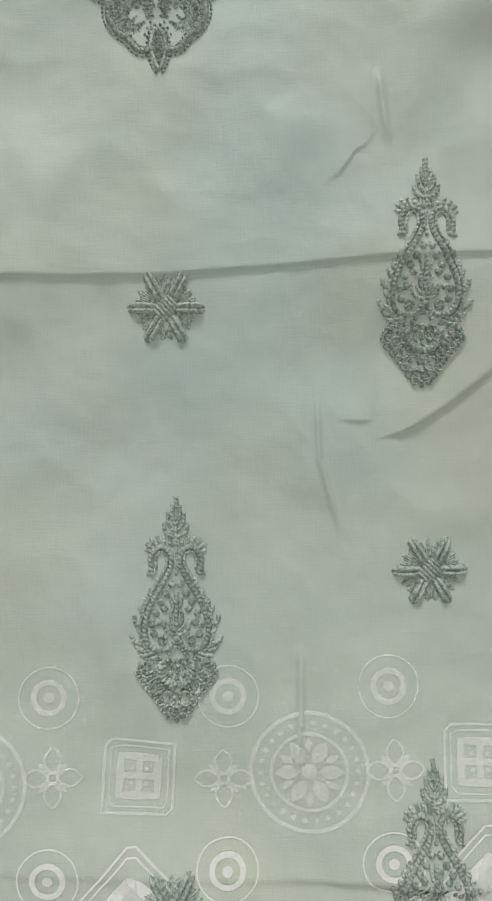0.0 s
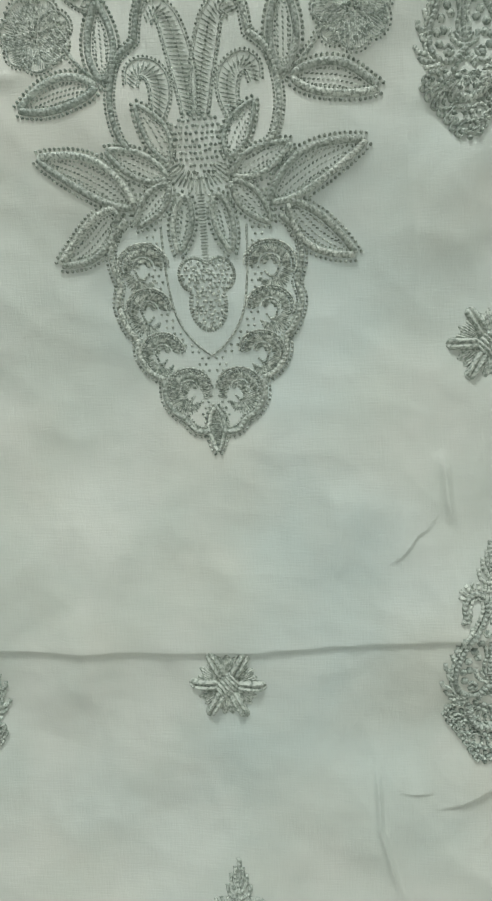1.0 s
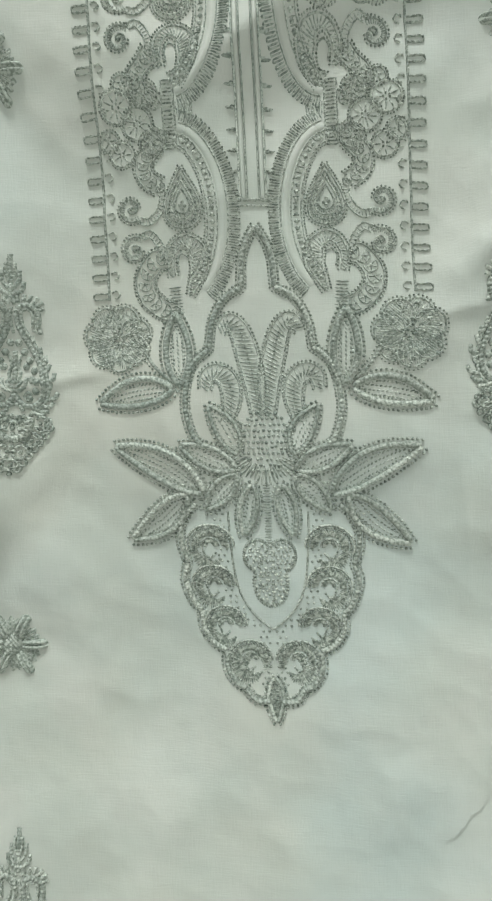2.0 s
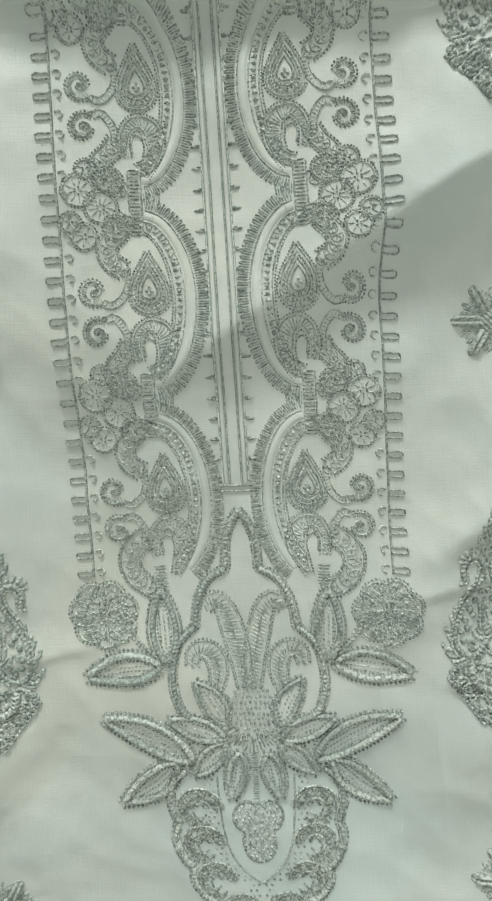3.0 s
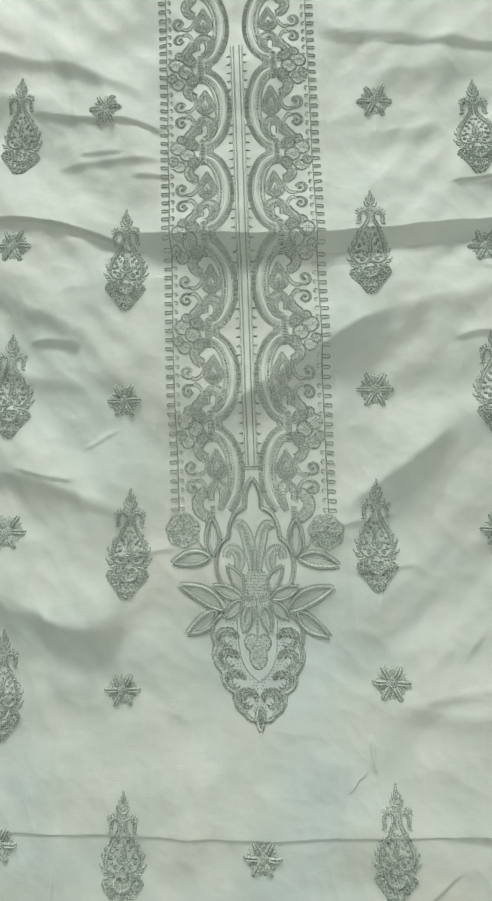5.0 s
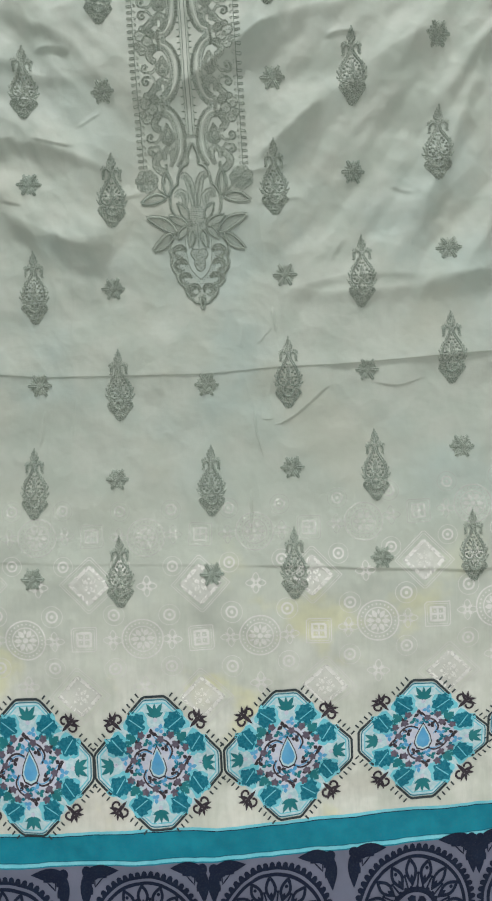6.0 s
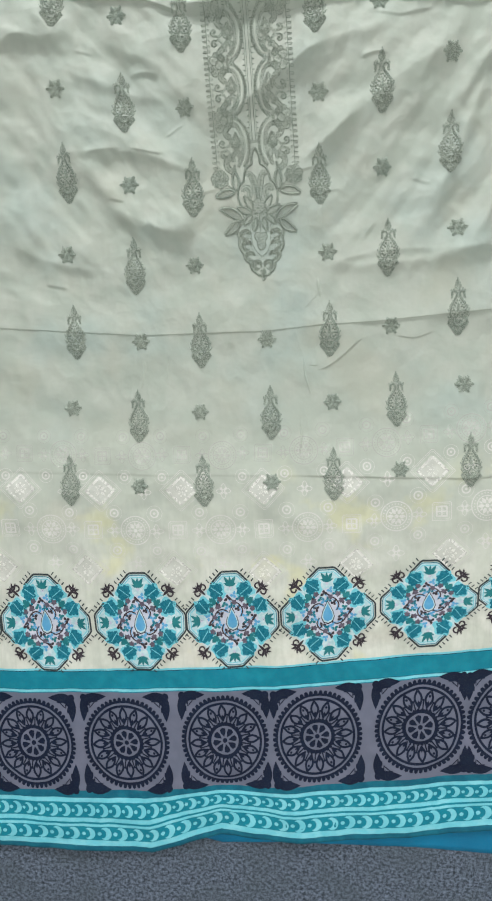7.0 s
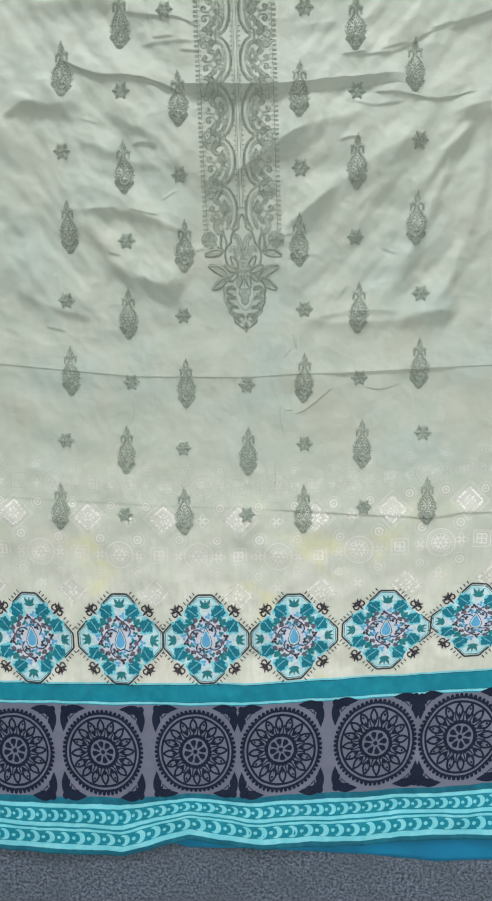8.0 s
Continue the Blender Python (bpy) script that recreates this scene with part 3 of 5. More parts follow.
    def sheet(self, a, b, h, ridges, m=1):
        """Stitches laid side by side from the line a to the line b, joined into one ridged pad."""
        n = len(a)
        groove = 0.30 + 0.70 * np.abs(np.sin(np.pi * ridges * np.linspace(0, 1, n)))
        groove[[0, -1]] = -0.1
        stations = ((0.0, 0.0), (0.12, 0.75), (0.35, 1.0), (0.65, 1.0), (0.88, 0.75), (1.0, -0.05))
        v = np.vstack([np.column_stack([a + (b - a) * f, h * g * groove]) for f, g in stations])
        i = np.arange(n - 1)
        q = np.vstack([np.stack([i + k * n, i + 1 + k * n, i + 1 + (k + 1) * n, i + (k + 1) * n], 1) for k in range(len(stations) - 1)])
        self.add(v, q, m=m)

    def pad(self, middle, along, half, h, ridges, m=1):
        """A pad whose stitches run along one direction, rounded at its sides."""
        t = np.linspace(-1, 1, len(middle))
        reach = half * np.sqrt(1 - 0.45 * t ** 2)[:, None] * along
        self.sheet(middle - reach, middle + reach, h, ridges, m)

    def beaded(self, p, side, gap, r, h, m=0):
        """Knots along one side of a line."""
        e = even(p, gap)
        self.knots(e + normals(e) * side, r, h, m)

    def satin(self, p, w0, gap=0.00055, w=0.0006, h=0.0006, slant=0.0, m=0):
        """Close stitches across a line; w0 is the width along it (a number or a profile over 0..1)."""
        e = even(p, gap)
        n = normals(e)
        t = np.linspace(0, 1, len(e))
        half = (w0(t) if callable(w0) else np.full(len(e), w0))[:, None] / 2
        along = np.stack([n[:, 1], -n[:, 0]], 1) * slant
        jit = 1 + 0.10 * np.sin(np.arange(len(e)) * 2.4)[:, None]
        self.threads(e - n * half * jit - along, e + n * half * jit + along, w, h, m)

    def leaf(self, base, tip, width, bend=0.0, fill=True, beads=True, cord=0.0013):
        base, tip = np.asarray(base, float), np.asarray(tip, float)
        d = tip - base
        long = np.linalg.norm(d)
        n = np.array([-d[1], d[0]]) / long
        t = np.linspace(0, 1, 30)
        mid = base + d * t[:, None] + n * (bend * long * np.sin(np.pi * t))[:, None]
        half = 0.5 * width * np.sin(np.pi * t ** 0.85) ** 0.8
        sides = [mid + n * half[:, None], mid - n * half[:, None]]
        for k, s in zip((1, -1), sides):
            p = even(s, 0.00045)
            self.cord(p, 1.15 * cord, cord * 0.8, 0.0010, m=1, deep=0.22)
            if beads:
                self.beaded(p, k * cord * 0.95, 0.0014, 0.00055, 0.0011)
            self.beaded(p, -k * cord * 0.8, 0.0013, 0.00036, 0.0005)
        if fill:
            u = d / long
            e = np.linspace(0.12, 0.88, max(5, int(long / 0.0016)))
            for row, across in enumerate(np.arange(-0.5 * width + 0.0021, 0.5 * width - 0.0018, 0.0015)):
                f = e + (0.4 / len(e) if row % 2 else 0.0)
                hw = 0.5 * width * np.sin(np.pi * f.clip(0, 1) ** 0.85) ** 0.8 - 0.0016
                f = f[np.abs(across) < hw]
                if len(f):
                    c = base + d * f[:, None] + n * (bend * long * np.sin(np.pi * f))[:, None] + n * across
                    self.threads(c - u * 0.0005, c + u * 0.0005 + n * 0.0003, 0.00062, 0.0009, row % 2)

    def rosette(self, c, r, petals=6, seed=1):
        """A thickly worked flower head with lumpy petals."""
        rng = np.random.default_rng(seed)
        c = np.asarray(c, float)
        for k in range(petals):
            a = 2 * np.pi * k / petals + 0.3
            o = c + 0.55 * r * np.array([np.cos(a), np.sin(a)])
            ring = o + 0.42 * r * np.stack([np.cos(np.linspace(0, 2 * np.pi, 22)), np.sin(np.linspace(0, 2 * np.pi, 22))], 1)
            self.cord(even(ring, 0.0004), 0.0008, 0.0007, 0.0008)
            b = a + rng.uniform(-0.5, 0.5)
            nn = np.array([-np.sin(b), np.cos(b)])
            dd = np.array([np.cos(b), np.sin(b)])
            f = np.linspace(-0.32, 0.32, max(4, int(0.64 * r / 0.0006)))[:, None] * r
            self.threads(o + nn * f - dd * 0.3 * r, o + nn * f + dd * 0.34 * r, 0.0007, 0.0008, 1)
            e = np.linspace(a - 1.2, a + 1.2, max(4, int(r / 0.001)))
            self.knots(o + 0.5 * r * np.stack([np.cos(e), np.sin(e)], 1), 0.0004, 0.0008)
        ang, rad = rng.uniform(0, 2 * np.pi, 60), r * np.sqrt(rng.uniform(0, 0.95, 60))
        self.knots(c + np.stack([np.cos(ang), np.sin(ang)], 1) * rad[:, None], rng.uniform(0.0004, 0.0008, 60), 0.0013, 1)
        self.knots(c + rng.normal(0, 0.12 * r, (9, 2)), 0.0005, 0.0016)

    def lay(self, name, origin, turn=0.0, size=1.0, mirror=1.0, parent=None, label="", lift=0.0, materials=(), bend=None, smooth=True, stretch=1.0):
        v = np.concatenate(self.v) * [size, size * stretch, RELIEF if not lift else 1.0]
        u, w = v[:, 0] * mirror, v[:, 1]
        c, s = math.cos(turn), math.sin(turn)
        x, yy = origin[0] + c * u - s * w, origin[1] + s * u + c * w
        if bend:
            x = x + bend(yy)
        y, z = on_cloth(x, yy)
        q = np.concatenate(self.q) if self.q else np.zeros((0, 4), int)
        t = np.concatenate(self.t) if self.t else np.zeros((0, 3), int)
        if mirror < 0:
            q, t = q[:, ::-1], t[:, ::-1]
        qm = np.concatenate(self.qm) if self.qm else np.zeros(0)
        tm = np.concatenate(self.tm) if self.tm else np.zeros(0)
        return link_mesh(name, np.stack([x, y, z + v[:, 2] + lift], 1), q, t, materials or (THREAD, CORDING, CLOTH), parent, label, qm, tm, smooth)


# ---- the tall sprig that repeats over the cloth ----
def sprig():
    k = Work()
    g = 0.0715 / 1038.0

    def at(points):
        p = np.asarray(points, float)
        return np.stack([(p[:, 0] - 340) * g, (571 - p[:, 1]) * g], 1)

    def line(points, w, h=0.0009, m=1, two=True, tw=0.0010):
        p = curve(at(points), 0.00035)
        k.cord(p, 1.25 * w * g, 1.15 * h, tw, m, 0.3)
        if two:
            k.cord(p * [-1, 1], 1.25 * w * g, 1.15 * h, tw, m, 0.3)

    # bud at the top
    line([(340, 55), (336, 110), (340, 170)], 22, two=False)
    line([(322, 95), (322, 150), (340, 190)], 16)
    line([(302, 128), (306, 180), (338, 222)], 17)
    line([(284, 178), (294, 222), (338, 246)], 18)
    line([(340, 190), (340, 280)], 16, two=False)
    # the fringe over the two necks
    for x, y, u, v in ((196, 300, 232, 312), (200, 272, 240, 296), (222, 250, 254, 285), (252, 240, 270, 280), (282, 238, 290, 278), (312, 244, 312, 282), (330, 250, 326, 290)):
        line([(x, y), ((x + u) / 2, (y + v) / 2 + 2), (u, v)], 17, 0.0008)
    # necks and the drop-shaped frame
    line([(212, 405), (226, 398), (222, 345), (238, 306), (272, 288), (306, 304), (320, 345), (310, 398), (272, 468), (230, 540), (202, 610), (192, 680), (208, 735), (248, 764), (300, 758), (328, 726), (340, 700)], 25, 0.0012, 1)
    line([(248, 392), (246, 345), (256, 318), (276, 308), (296, 322), (300, 352), (288, 392), (252, 455), (212, 525), (182, 600), (170, 680), (186, 742), (220, 778)], 14, 0.0009)
    line([(205, 408), (222, 412), (246, 400)], 22, 0.0011)
    line([(340, 300), (332, 360), (340, 420)], 15, 0.0008, two=False)
    # thorns outside the frame
    for pts in ([(255, 418), (246, 450), (262, 470)], [(220, 466), (212, 505), (232, 530)], [(192, 502), (186, 548), (208, 575)], [(160, 545), (176, 590), (196, 610)],
                [(130, 586), (140, 632), (184, 655)], [(150, 640), (158, 672), (184, 690)], [(108, 682), (134, 722), (186, 735)], [(128, 735), (160, 765), (205, 765)], [(138, 794), (190, 792), (250, 772)], [(158, 812), (210, 808), (262, 790)]):
        tip, mid, foot = np.array(pts, float)
        line([foot + 0.72 * (tip - foot), foot + 0.80 * (mid - foot), foot], 19, 0.0009)
    # pearls within
    pearls = np.array([(320, 462), (294, 506), (268, 546), (243, 596), (226, 650), (234, 694), (268, 728), (252, 640), (284, 575)], float)
    p = at(pearls)
    k.knots(np.concatenate([p, p * [-1, 1]]), 21 * g, 0.0012)
    # the lily in the middle
    line([(340, 500), (340, 660)], 22, 0.0010, 1, two=False)
    line([(312, 520), (322, 570), (312, 610), (324, 660)], 15)
    line([(280, 628), (286, 668), (312, 690), (340, 694)], 18, 0.0010)
    line([(300, 640), (318, 668), (338, 676)], 14)
    line([(252, 712), (272, 700), (292, 716), (280, 738), (262, 732)], 13)
    # the bell of knots beneath
    rng = np.random.default_rng(7)
    pts = []
    for _ in range(6000):
        x, y = rng.uniform(150, 530), rng.uniform(800, 1088)
        half = np.interp(y, (800, 840, 880, 960, 1010, 1088), (132, 158, 150, 98, 60, 14))
        if abs(x - 340) < half + 6 * math.sin(y * 0.2) and all((x - a) ** 2 + (y - b) ** 2 > 24 ** 2 for a, b in pts):
            pts.append((x, y))
    p = at(pts)
    k.knots(p, rng.uniform(8, 14, len(p)) * g, 0.0013)
    a = rng.uniform(0, 6.28, len(p))
    d = np.stack([np.cos(a), np.sin(a)], 1) * 15 * g
    k.threads((p - d)[::2], (p + d)[::2], 10 * g, 0.0016)
    for cx, cy, r in ((205, 850, 36), (250, 925, 34), (300, 985, 32), (330, 1045, 26), (295, 905, 30), (220, 890, 28)):
        ang = np.linspace(0.3, 5.6, 14)
        line(np.stack([cx + r * np.cos(ang), cy + r * np.sin(ang)], 1), 10, 0.0012)
    line([(262, 815), (272, 880), (304, 914), (340, 922)], 36, 0.0020, 1)
    for x, y in ((176, 838), (166, 868), (186, 905), (214, 938), (238, 968), (262, 1000), (284, 1035), (306, 1064)):
        ang = np.linspace(0, 2 * np.pi, 10)
        line(np.stack([x + 15 * np.cos(ang), y + 15 * np.sin(ang)], 1), 11, 0.0011, 1)
    ang = np.linspace(-1.25, 1.25, 13)
    c = at([(340, 800)])[0]
    k.threads(c + np.stack([np.sin(ang), -np.cos(ang)], 1) * 22 * g, c + np.stack([np.sin(ang), -np.cos(ang)], 1) * 78 * g, 9 * g, 0.0010)
    line([(300, 790), (315, 762), (340, 752)], 18, 0.0011, 1)
    return k


# ---- the small six-rayed star ----
def star():
    """The bound centre, the six rays and the six fans between them, each one close pad of stitches."""
    r = 0.0122
    core, rays, fans = Work(), [], []
    core.pad(np.linspace(-0.30, 0.30, 25)[:, None] * np.array([0.7, 0.7]) * r, np.array([-0.7, 0.7]) * r, 0.30, 0.0016, 6)
    for n in range(6):
        a = n * math.pi / 3
        d, s = np.array([math.cos(a), math.sin(a)]), np.array([-math.sin(a), math.cos(a)])
        ray = Work()
        ray.pad(d * 0.60 * r + np.linspace(-0.145, 0.145, 19)[:, None] * s * r, d * r, 0.41, 0.0018, 2)
        rays.append(ray)
        t = np.linspace(-0.40, 0.40, 45)
        e = np.stack([np.cos(a + math.pi / 6 + t), np.sin(a + math.pi / 6 + t)], 1)
        long = 0.80 - 0.17 * np.abs(t) + 0.05 * np.sin(21 * t + n)
        fan = Work()
        fan.sheet(e * 0.24 * r, e * (long * r)[:, None], 0.0007, 9)
        fans.append(fan)
    return core, rays, fans


def build_repeats():
    tall, (core, rays, fans) = sprig(), star()
    # each row down the cloth: its columns and, for each, x and v
    def row(r, columns, places):
        for n, c in enumerate(columns):
            x, v = places[2 * n], places[2 * n + 1]
            lean = 0.02 * math.sin(2.1 * r + 1.3 * c)
            if (r + c) % 2:
                size = 1.0 + 0.03 * math.sin(r * 3.0 + c)
                motif = core.lay("star_motif", (x, v), lean, size, parent=fabric)
                for ray, fan in zip(rays, fans):
                    ray.lay("ray", (x, v), lean, size, parent=motif)
                    fan.lay("fan", (x, v), lean, size, parent=motif)
            else:
                tall.lay("sprig_motif", (x, v), lean, 1.0, 1.0 if (r * 5 + c) % 3 else -1.0, parent=fabric)

    row(0, (-2, -1, 1, 2), (-0.1696, 0.4773, -0.1093, 0.4869, 0.0739, 0.4883, 0.1407, 0.4690))
    row(1, (-3, -2, -1, 1, 2, 3), (-0.2483, 0.4175, -0.1690, 0.3894, -0.0930, 0.3805, 0.0686, 0.3860, 0.1448, 0.3861, 0.2196, 0.4168))
    row(2, (-3, -2, -1, 1, 2, 3), (-0.2525, 0.3156, -0.1685, 0.2947, -0.0924, 0.2846, 0.0721, 0.2914, 0.1474, 0.2970, 0.2287, 0.3226))
    row(3, (-3, -2, -1, 1, 2, 3), (-0.2485, 0.2177, -0.1670, 0.1980, -0.0870, 0.1912, 0.0720, 0.1980, 0.1489, 0.2025, 0.2298, 0.2250))
    row(4, (-3, -2, -1, 1, 2, 3), (-0.2551, 0.1179, -0.1680, 0.1000, -0.0901, 0.0975, 0.0808, 0.1059, 0.1560, 0.1078, 0.2406, 0.1272))
    row(5, range(-3, 4), (-0.2537, 0.0193, -0.1657, 0.0032, -0.0868, 0.0020, 0.0004, 0.0001, 0.0818, 0.0105, 0.1599, 0.0109, 0.2437, 0.0312))
    row(6, range(-3, 4), (-0.2640, -0.0813, -0.1752, -0.0945, -0.0914, -0.0918, 0.0026, -0.0952, 0.0841, -0.0842, 0.1665, -0.0832, 0.2523, -0.0667))
    row(7, range(-3, 4), (-0.2730, -0.1780, -0.1778, -0.1894, -0.0905, -0.1836, 0.0012, -0.1878, 0.0835, -0.1790, 0.1700, -0.1745, 0.2609, -0.1650))


build_repeats()


# ---- the neck panel ----
PX, PV = -0.0009, 0.0746     # its lowest point
LEAN = -0.0415               # sideways per metre upwards


def lay_panel(work, name, parent, label=""):
    return work.lay(name, (PX, PV), bend=lambda v: LEAN * (v - PV), parent=parent, label=label)


def pt(points):
    """Points of the pendant, given as distance from its axis and depth below the arch."""
    p = np.asarray(points, float)
    return np.stack([p[:, 0] * 0.0001545, (1045 - p[:, 1]) * 0.0001545], 1)


def build_pendant():
    ground = Work()
    arch = pt([(0, 15), (16, 40), (30, 78), (34, 138)]), pt([(34, 138), (72, 160), (97, 205), (107, 262)]), pt([(107, 262), (140, 292), (156, 335), (160, 390), (147, 442), (128, 462)])
    for part_ in arch:
        for s in (1, -1):
            p = curve(part_ * [s, 1], 0.0004)
            ground.cord(p, 0.0020, 0.0015, 0.0011, 1, 0.25)
            ground.beaded(p, -s * -0.0015, 0.0012, 0.00045, 0.0008)
            ground.beaded(p, -s * 0.0014, 0.0012, 0.0004, 0.0006)
    pendant = lay_panel(ground, "neck_pendant", fabric, "raised corded pendant below the neck slit")

    scallop = Work()
    lobes = [[(150, 585), (182, 618), (188, 665), (176, 712)], [(176, 712), (184, 748), (168, 795), (150, 815)], [(150, 815), (148, 850), (128, 882), (100, 898)],
             [(100, 898), (100, 935), (82, 965), (62, 978)], [(62, 978), (44, 1000), (24, 1004), (10, 1000)]]
    for l in lobes:
        for s in (1, -1):
            p = curve(pt(l) * [s, 1], 0.0004)
            scallop.cord(p, 0.0020, 0.0015, 0.0011, 1, 0.25)
            scallop.beaded(p, s * 0.0016, 0.0012, 0.0005, 0.0009)
            scallop.beaded(p, -s * 0.0014, 0.0011, 0.0004, 0.0006)
    for s in (1, -1):
        v = curve(pt([(84, 600), (82, 660), (74, 740), (58, 790), (30, 828), (0, 852)]) * [s, 1], 0.0004)
        scallop.cord(v, 0.0009, 0.0007, 0.0008)
        for cx, cy, r in ((126, 662, 45), (122, 745, 41), (100, 830, 39), (50, 903, 40)):
            for f, w in ((1.16, 0.0008), (1.02, 0.0), (0.42, 0.0007)):
                ang = np.linspace(-0.45, 3.2, 18)
                arc = pt(np.stack([cx + r * f * np.cos(ang), cy - r * f * np.sin(ang) * 0.85 + 12], 1)) * [s, 1]
                if w:
                    scallop.cord(even(arc, 0.0004), w, 0.0007, 0.0008)
                else:
                    scallop.beaded(even(arc, 0.0004), 0.0, 0.0010, 0.00052, 0.0010)
            # a fan of long stitches that curls into a hook
            c = pt([(cx, cy + 12)])[0] * [s, 1]
            rr = r * 0.0001545
            for lo, hi, n, h in ((0.52, 0.93, 30, 0.0010), (0.14, 0.36, 14, 0.0009)):
                ang = np.linspace(-0.30, 3.0, n)[:, None]
                tilt = ang + 0.28
                a0 = np.concatenate([s * np.cos(ang), np.sin(ang) * 0.85], 1)
                a1 = np.concatenate([s * np.cos(tilt), np.sin(tilt) * 0.85], 1)
                scallop.threads(c + a0 * rr * lo, c + a1 * rr * hi, 0.00075, h)
            tail = curve(pt([(cx + r * 0.85, cy + 12), (cx + r * 0.5, cy + 46), (cx - r * 0.1, cy + 54), (cx - r * 0.5, cy + 40)]) * [s, 1], 0.0004)
            scallop.satin(tail, lambda t: 0.0036 * np.sin(np.pi * t) + 0.0008)
            scallop.beaded(tail, -0.0026 * s, 0.0010, 0.00045, 0.0008)
        ring = curve(pt([(16, 935), (24, 905), (52, 910), (66, 936), (48, 952)]) * [s, 1], 0.0004)
        scallop.satin(ring, 0.0026)
    fill = []
    for j in range(31):
        y = 606 + j * 12.5
        outer = np.interp(y, (600, 650, 712, 750, 815, 880, 900, 960, 990), (150, 176, 164, 168, 140, 118, 92, 76, 34)) - 14
        inner = np.interp(y, (600, 740, 790, 828, 852), (92, 82, 68, 40, 4))
        xs = np.arange(inner + 4, inner + 22, 12.5) + (6 if j % 2 else 0)
        xs = xs[xs > 6]
        fill += [(x, y) for x in xs] + [(-x, y) for x in xs]
    scallop.knots(pt(fill), 0.00048, 0.0006)
    # the knotted fruit: two lobes over a long drop
    lobes = ((25, 694, 30, 34), (-25, 694, 30, 34), (0, 752, 36, 50))
    inside = lambda x, y, f: any(((x - a) / (f * p)) ** 2 + ((y - b) / (f * q)) ** 2 < 1 for a, b, p, q in lobes)
    heart = [(x + (4.5 if j % 2 else 0), 660 + 8.5 * j) for j in range(18) for x in np.arange(-58, 59, 9.0) if inside(x + (4.5 if j % 2 else 0), 660 + 8.5 * j, 0.92)]
    scallop.knots(pt(np.array(heart) + np.random.default_rng(6).normal(0, 1.6, (len(heart), 2))), 0.00058, 0.0008, 1)
    for cx, cy, rx, ry in lobes:
        an = np.linspace(0, 2 * np.pi, 44, endpoint=False)
        keep = [a for a in an if sum(((cx + rx * 1.04 * math.cos(a) - p) / u) ** 2 + ((cy + ry * 1.04 * math.sin(a) - q) / w) ** 2 < 1 for p, q, u, w in lobes) == 0]
        d = np.stack([np.cos(keep), np.sin(keep)], 1)
        scallop.threads(pt([cx, cy] + d * [rx * 0.86, ry * 0.86]), pt([cx, cy] + d * [rx * 1.10, ry * 1.08]), 0.0008, 0.0009)
    lay_panel(scallop, "scalloped_drop", pendant)

    drop = Work()
    drop.leaf(pt([(0, 955)])[0], pt([(0, 1045)])[0], 0.0048)
    drop.satin(even(pt([(0, 960), (0, 1035)]), 0.0004), lambda t: 0.0032 * np.sin(np.pi * t) + 0.0004, h=0.0009)
    lay_panel(drop, "drop_tip", pendant)

    plume = Work()
    for s in (1, -1):
        for line_, w in ((((10, 400), (16, 330), (28, 270), (42, 224), (62, 204), (82, 222)), 0.0062), (((74, 410), (64, 362), (70, 326), (92, 310), (112, 318), (118, 344)), 0.0054)):
            p = curve(pt(line_) * [s, 1], 0.0004)
            plume.satin(p, lambda t: w * (0.42 + 0.45 * np.sin(np.pi * t)), 0.0012, 0.0006, 0.0008, 0.0008, 1)
            n = normals(p)
            half = (w * (0.55 + 0.5 * np.sin(np.pi * np.linspace(0, 1, len(p)))) / 2)[:, None]
            for k in (1, -1):
                plume.cord(p + n * half * k, 0.0005, 0.0006, 0.0008)
                plume.beaded(p + n * half * k, k * 0.0007, 0.0012, 0.0004, 0.0007)
            plume.beaded(p, 0.0, 0.0012, 0.0004, 0.0010)
        plume.leaf(pt([(58, 480)])[0] * [s, 1], pt([(112, 380)])[0] * [s, 1], 0.0068, 0.05 * s)
    rng = np.random.default_rng(4)
    body = []
    for j in range(11):
        y = 395 + j * 12
        half = 26 + 34 * math.sin(math.pi * min(1, j / 9))
        xs = np.arange(-half, half + 1, 10) + (5 if j % 2 else 0)
        body.append(np.stack([xs, np.full(len(xs), y)], 1))
    b = pt(np.concatenate(body) + rng.normal(0, 1.2, (sum(len(q) for q in body), 2)))
    plume.knots(b, 0.0006, 0.0009)
    ang = np.linspace(-1.15, 1.15, 19)[:, None]
    c = pt([(0, 470)])[0]
    dirs = np.concatenate([np.sin(ang), -np.cos(ang)], 1)
    plume.threads(c + dirs * 0.006, c + dirs * (0.0115 + 0.001 * np.cos(7 * ang)), 0.0008, 0.0009)
    plume.satin(even(pt([(0, 545), (0, 690)]), 0.0004), 0.0024, 0.0009)
    lay_panel(plume, "plume", pendant)

    petals = [((64, 512), (176, 462), 58, 0.0), ((134, 562), (316, 464), 78, 0.06), ((168, 566), (292, 664), 72, -0.06), ((62, 524), (132, 598), 52, 0.0),
              ((30, 545), (52, 652), 46, 0.0), ((186, 344), (344, 372), 72, 0.04), ((170, 336), (176, 186), 64, 0.0)]
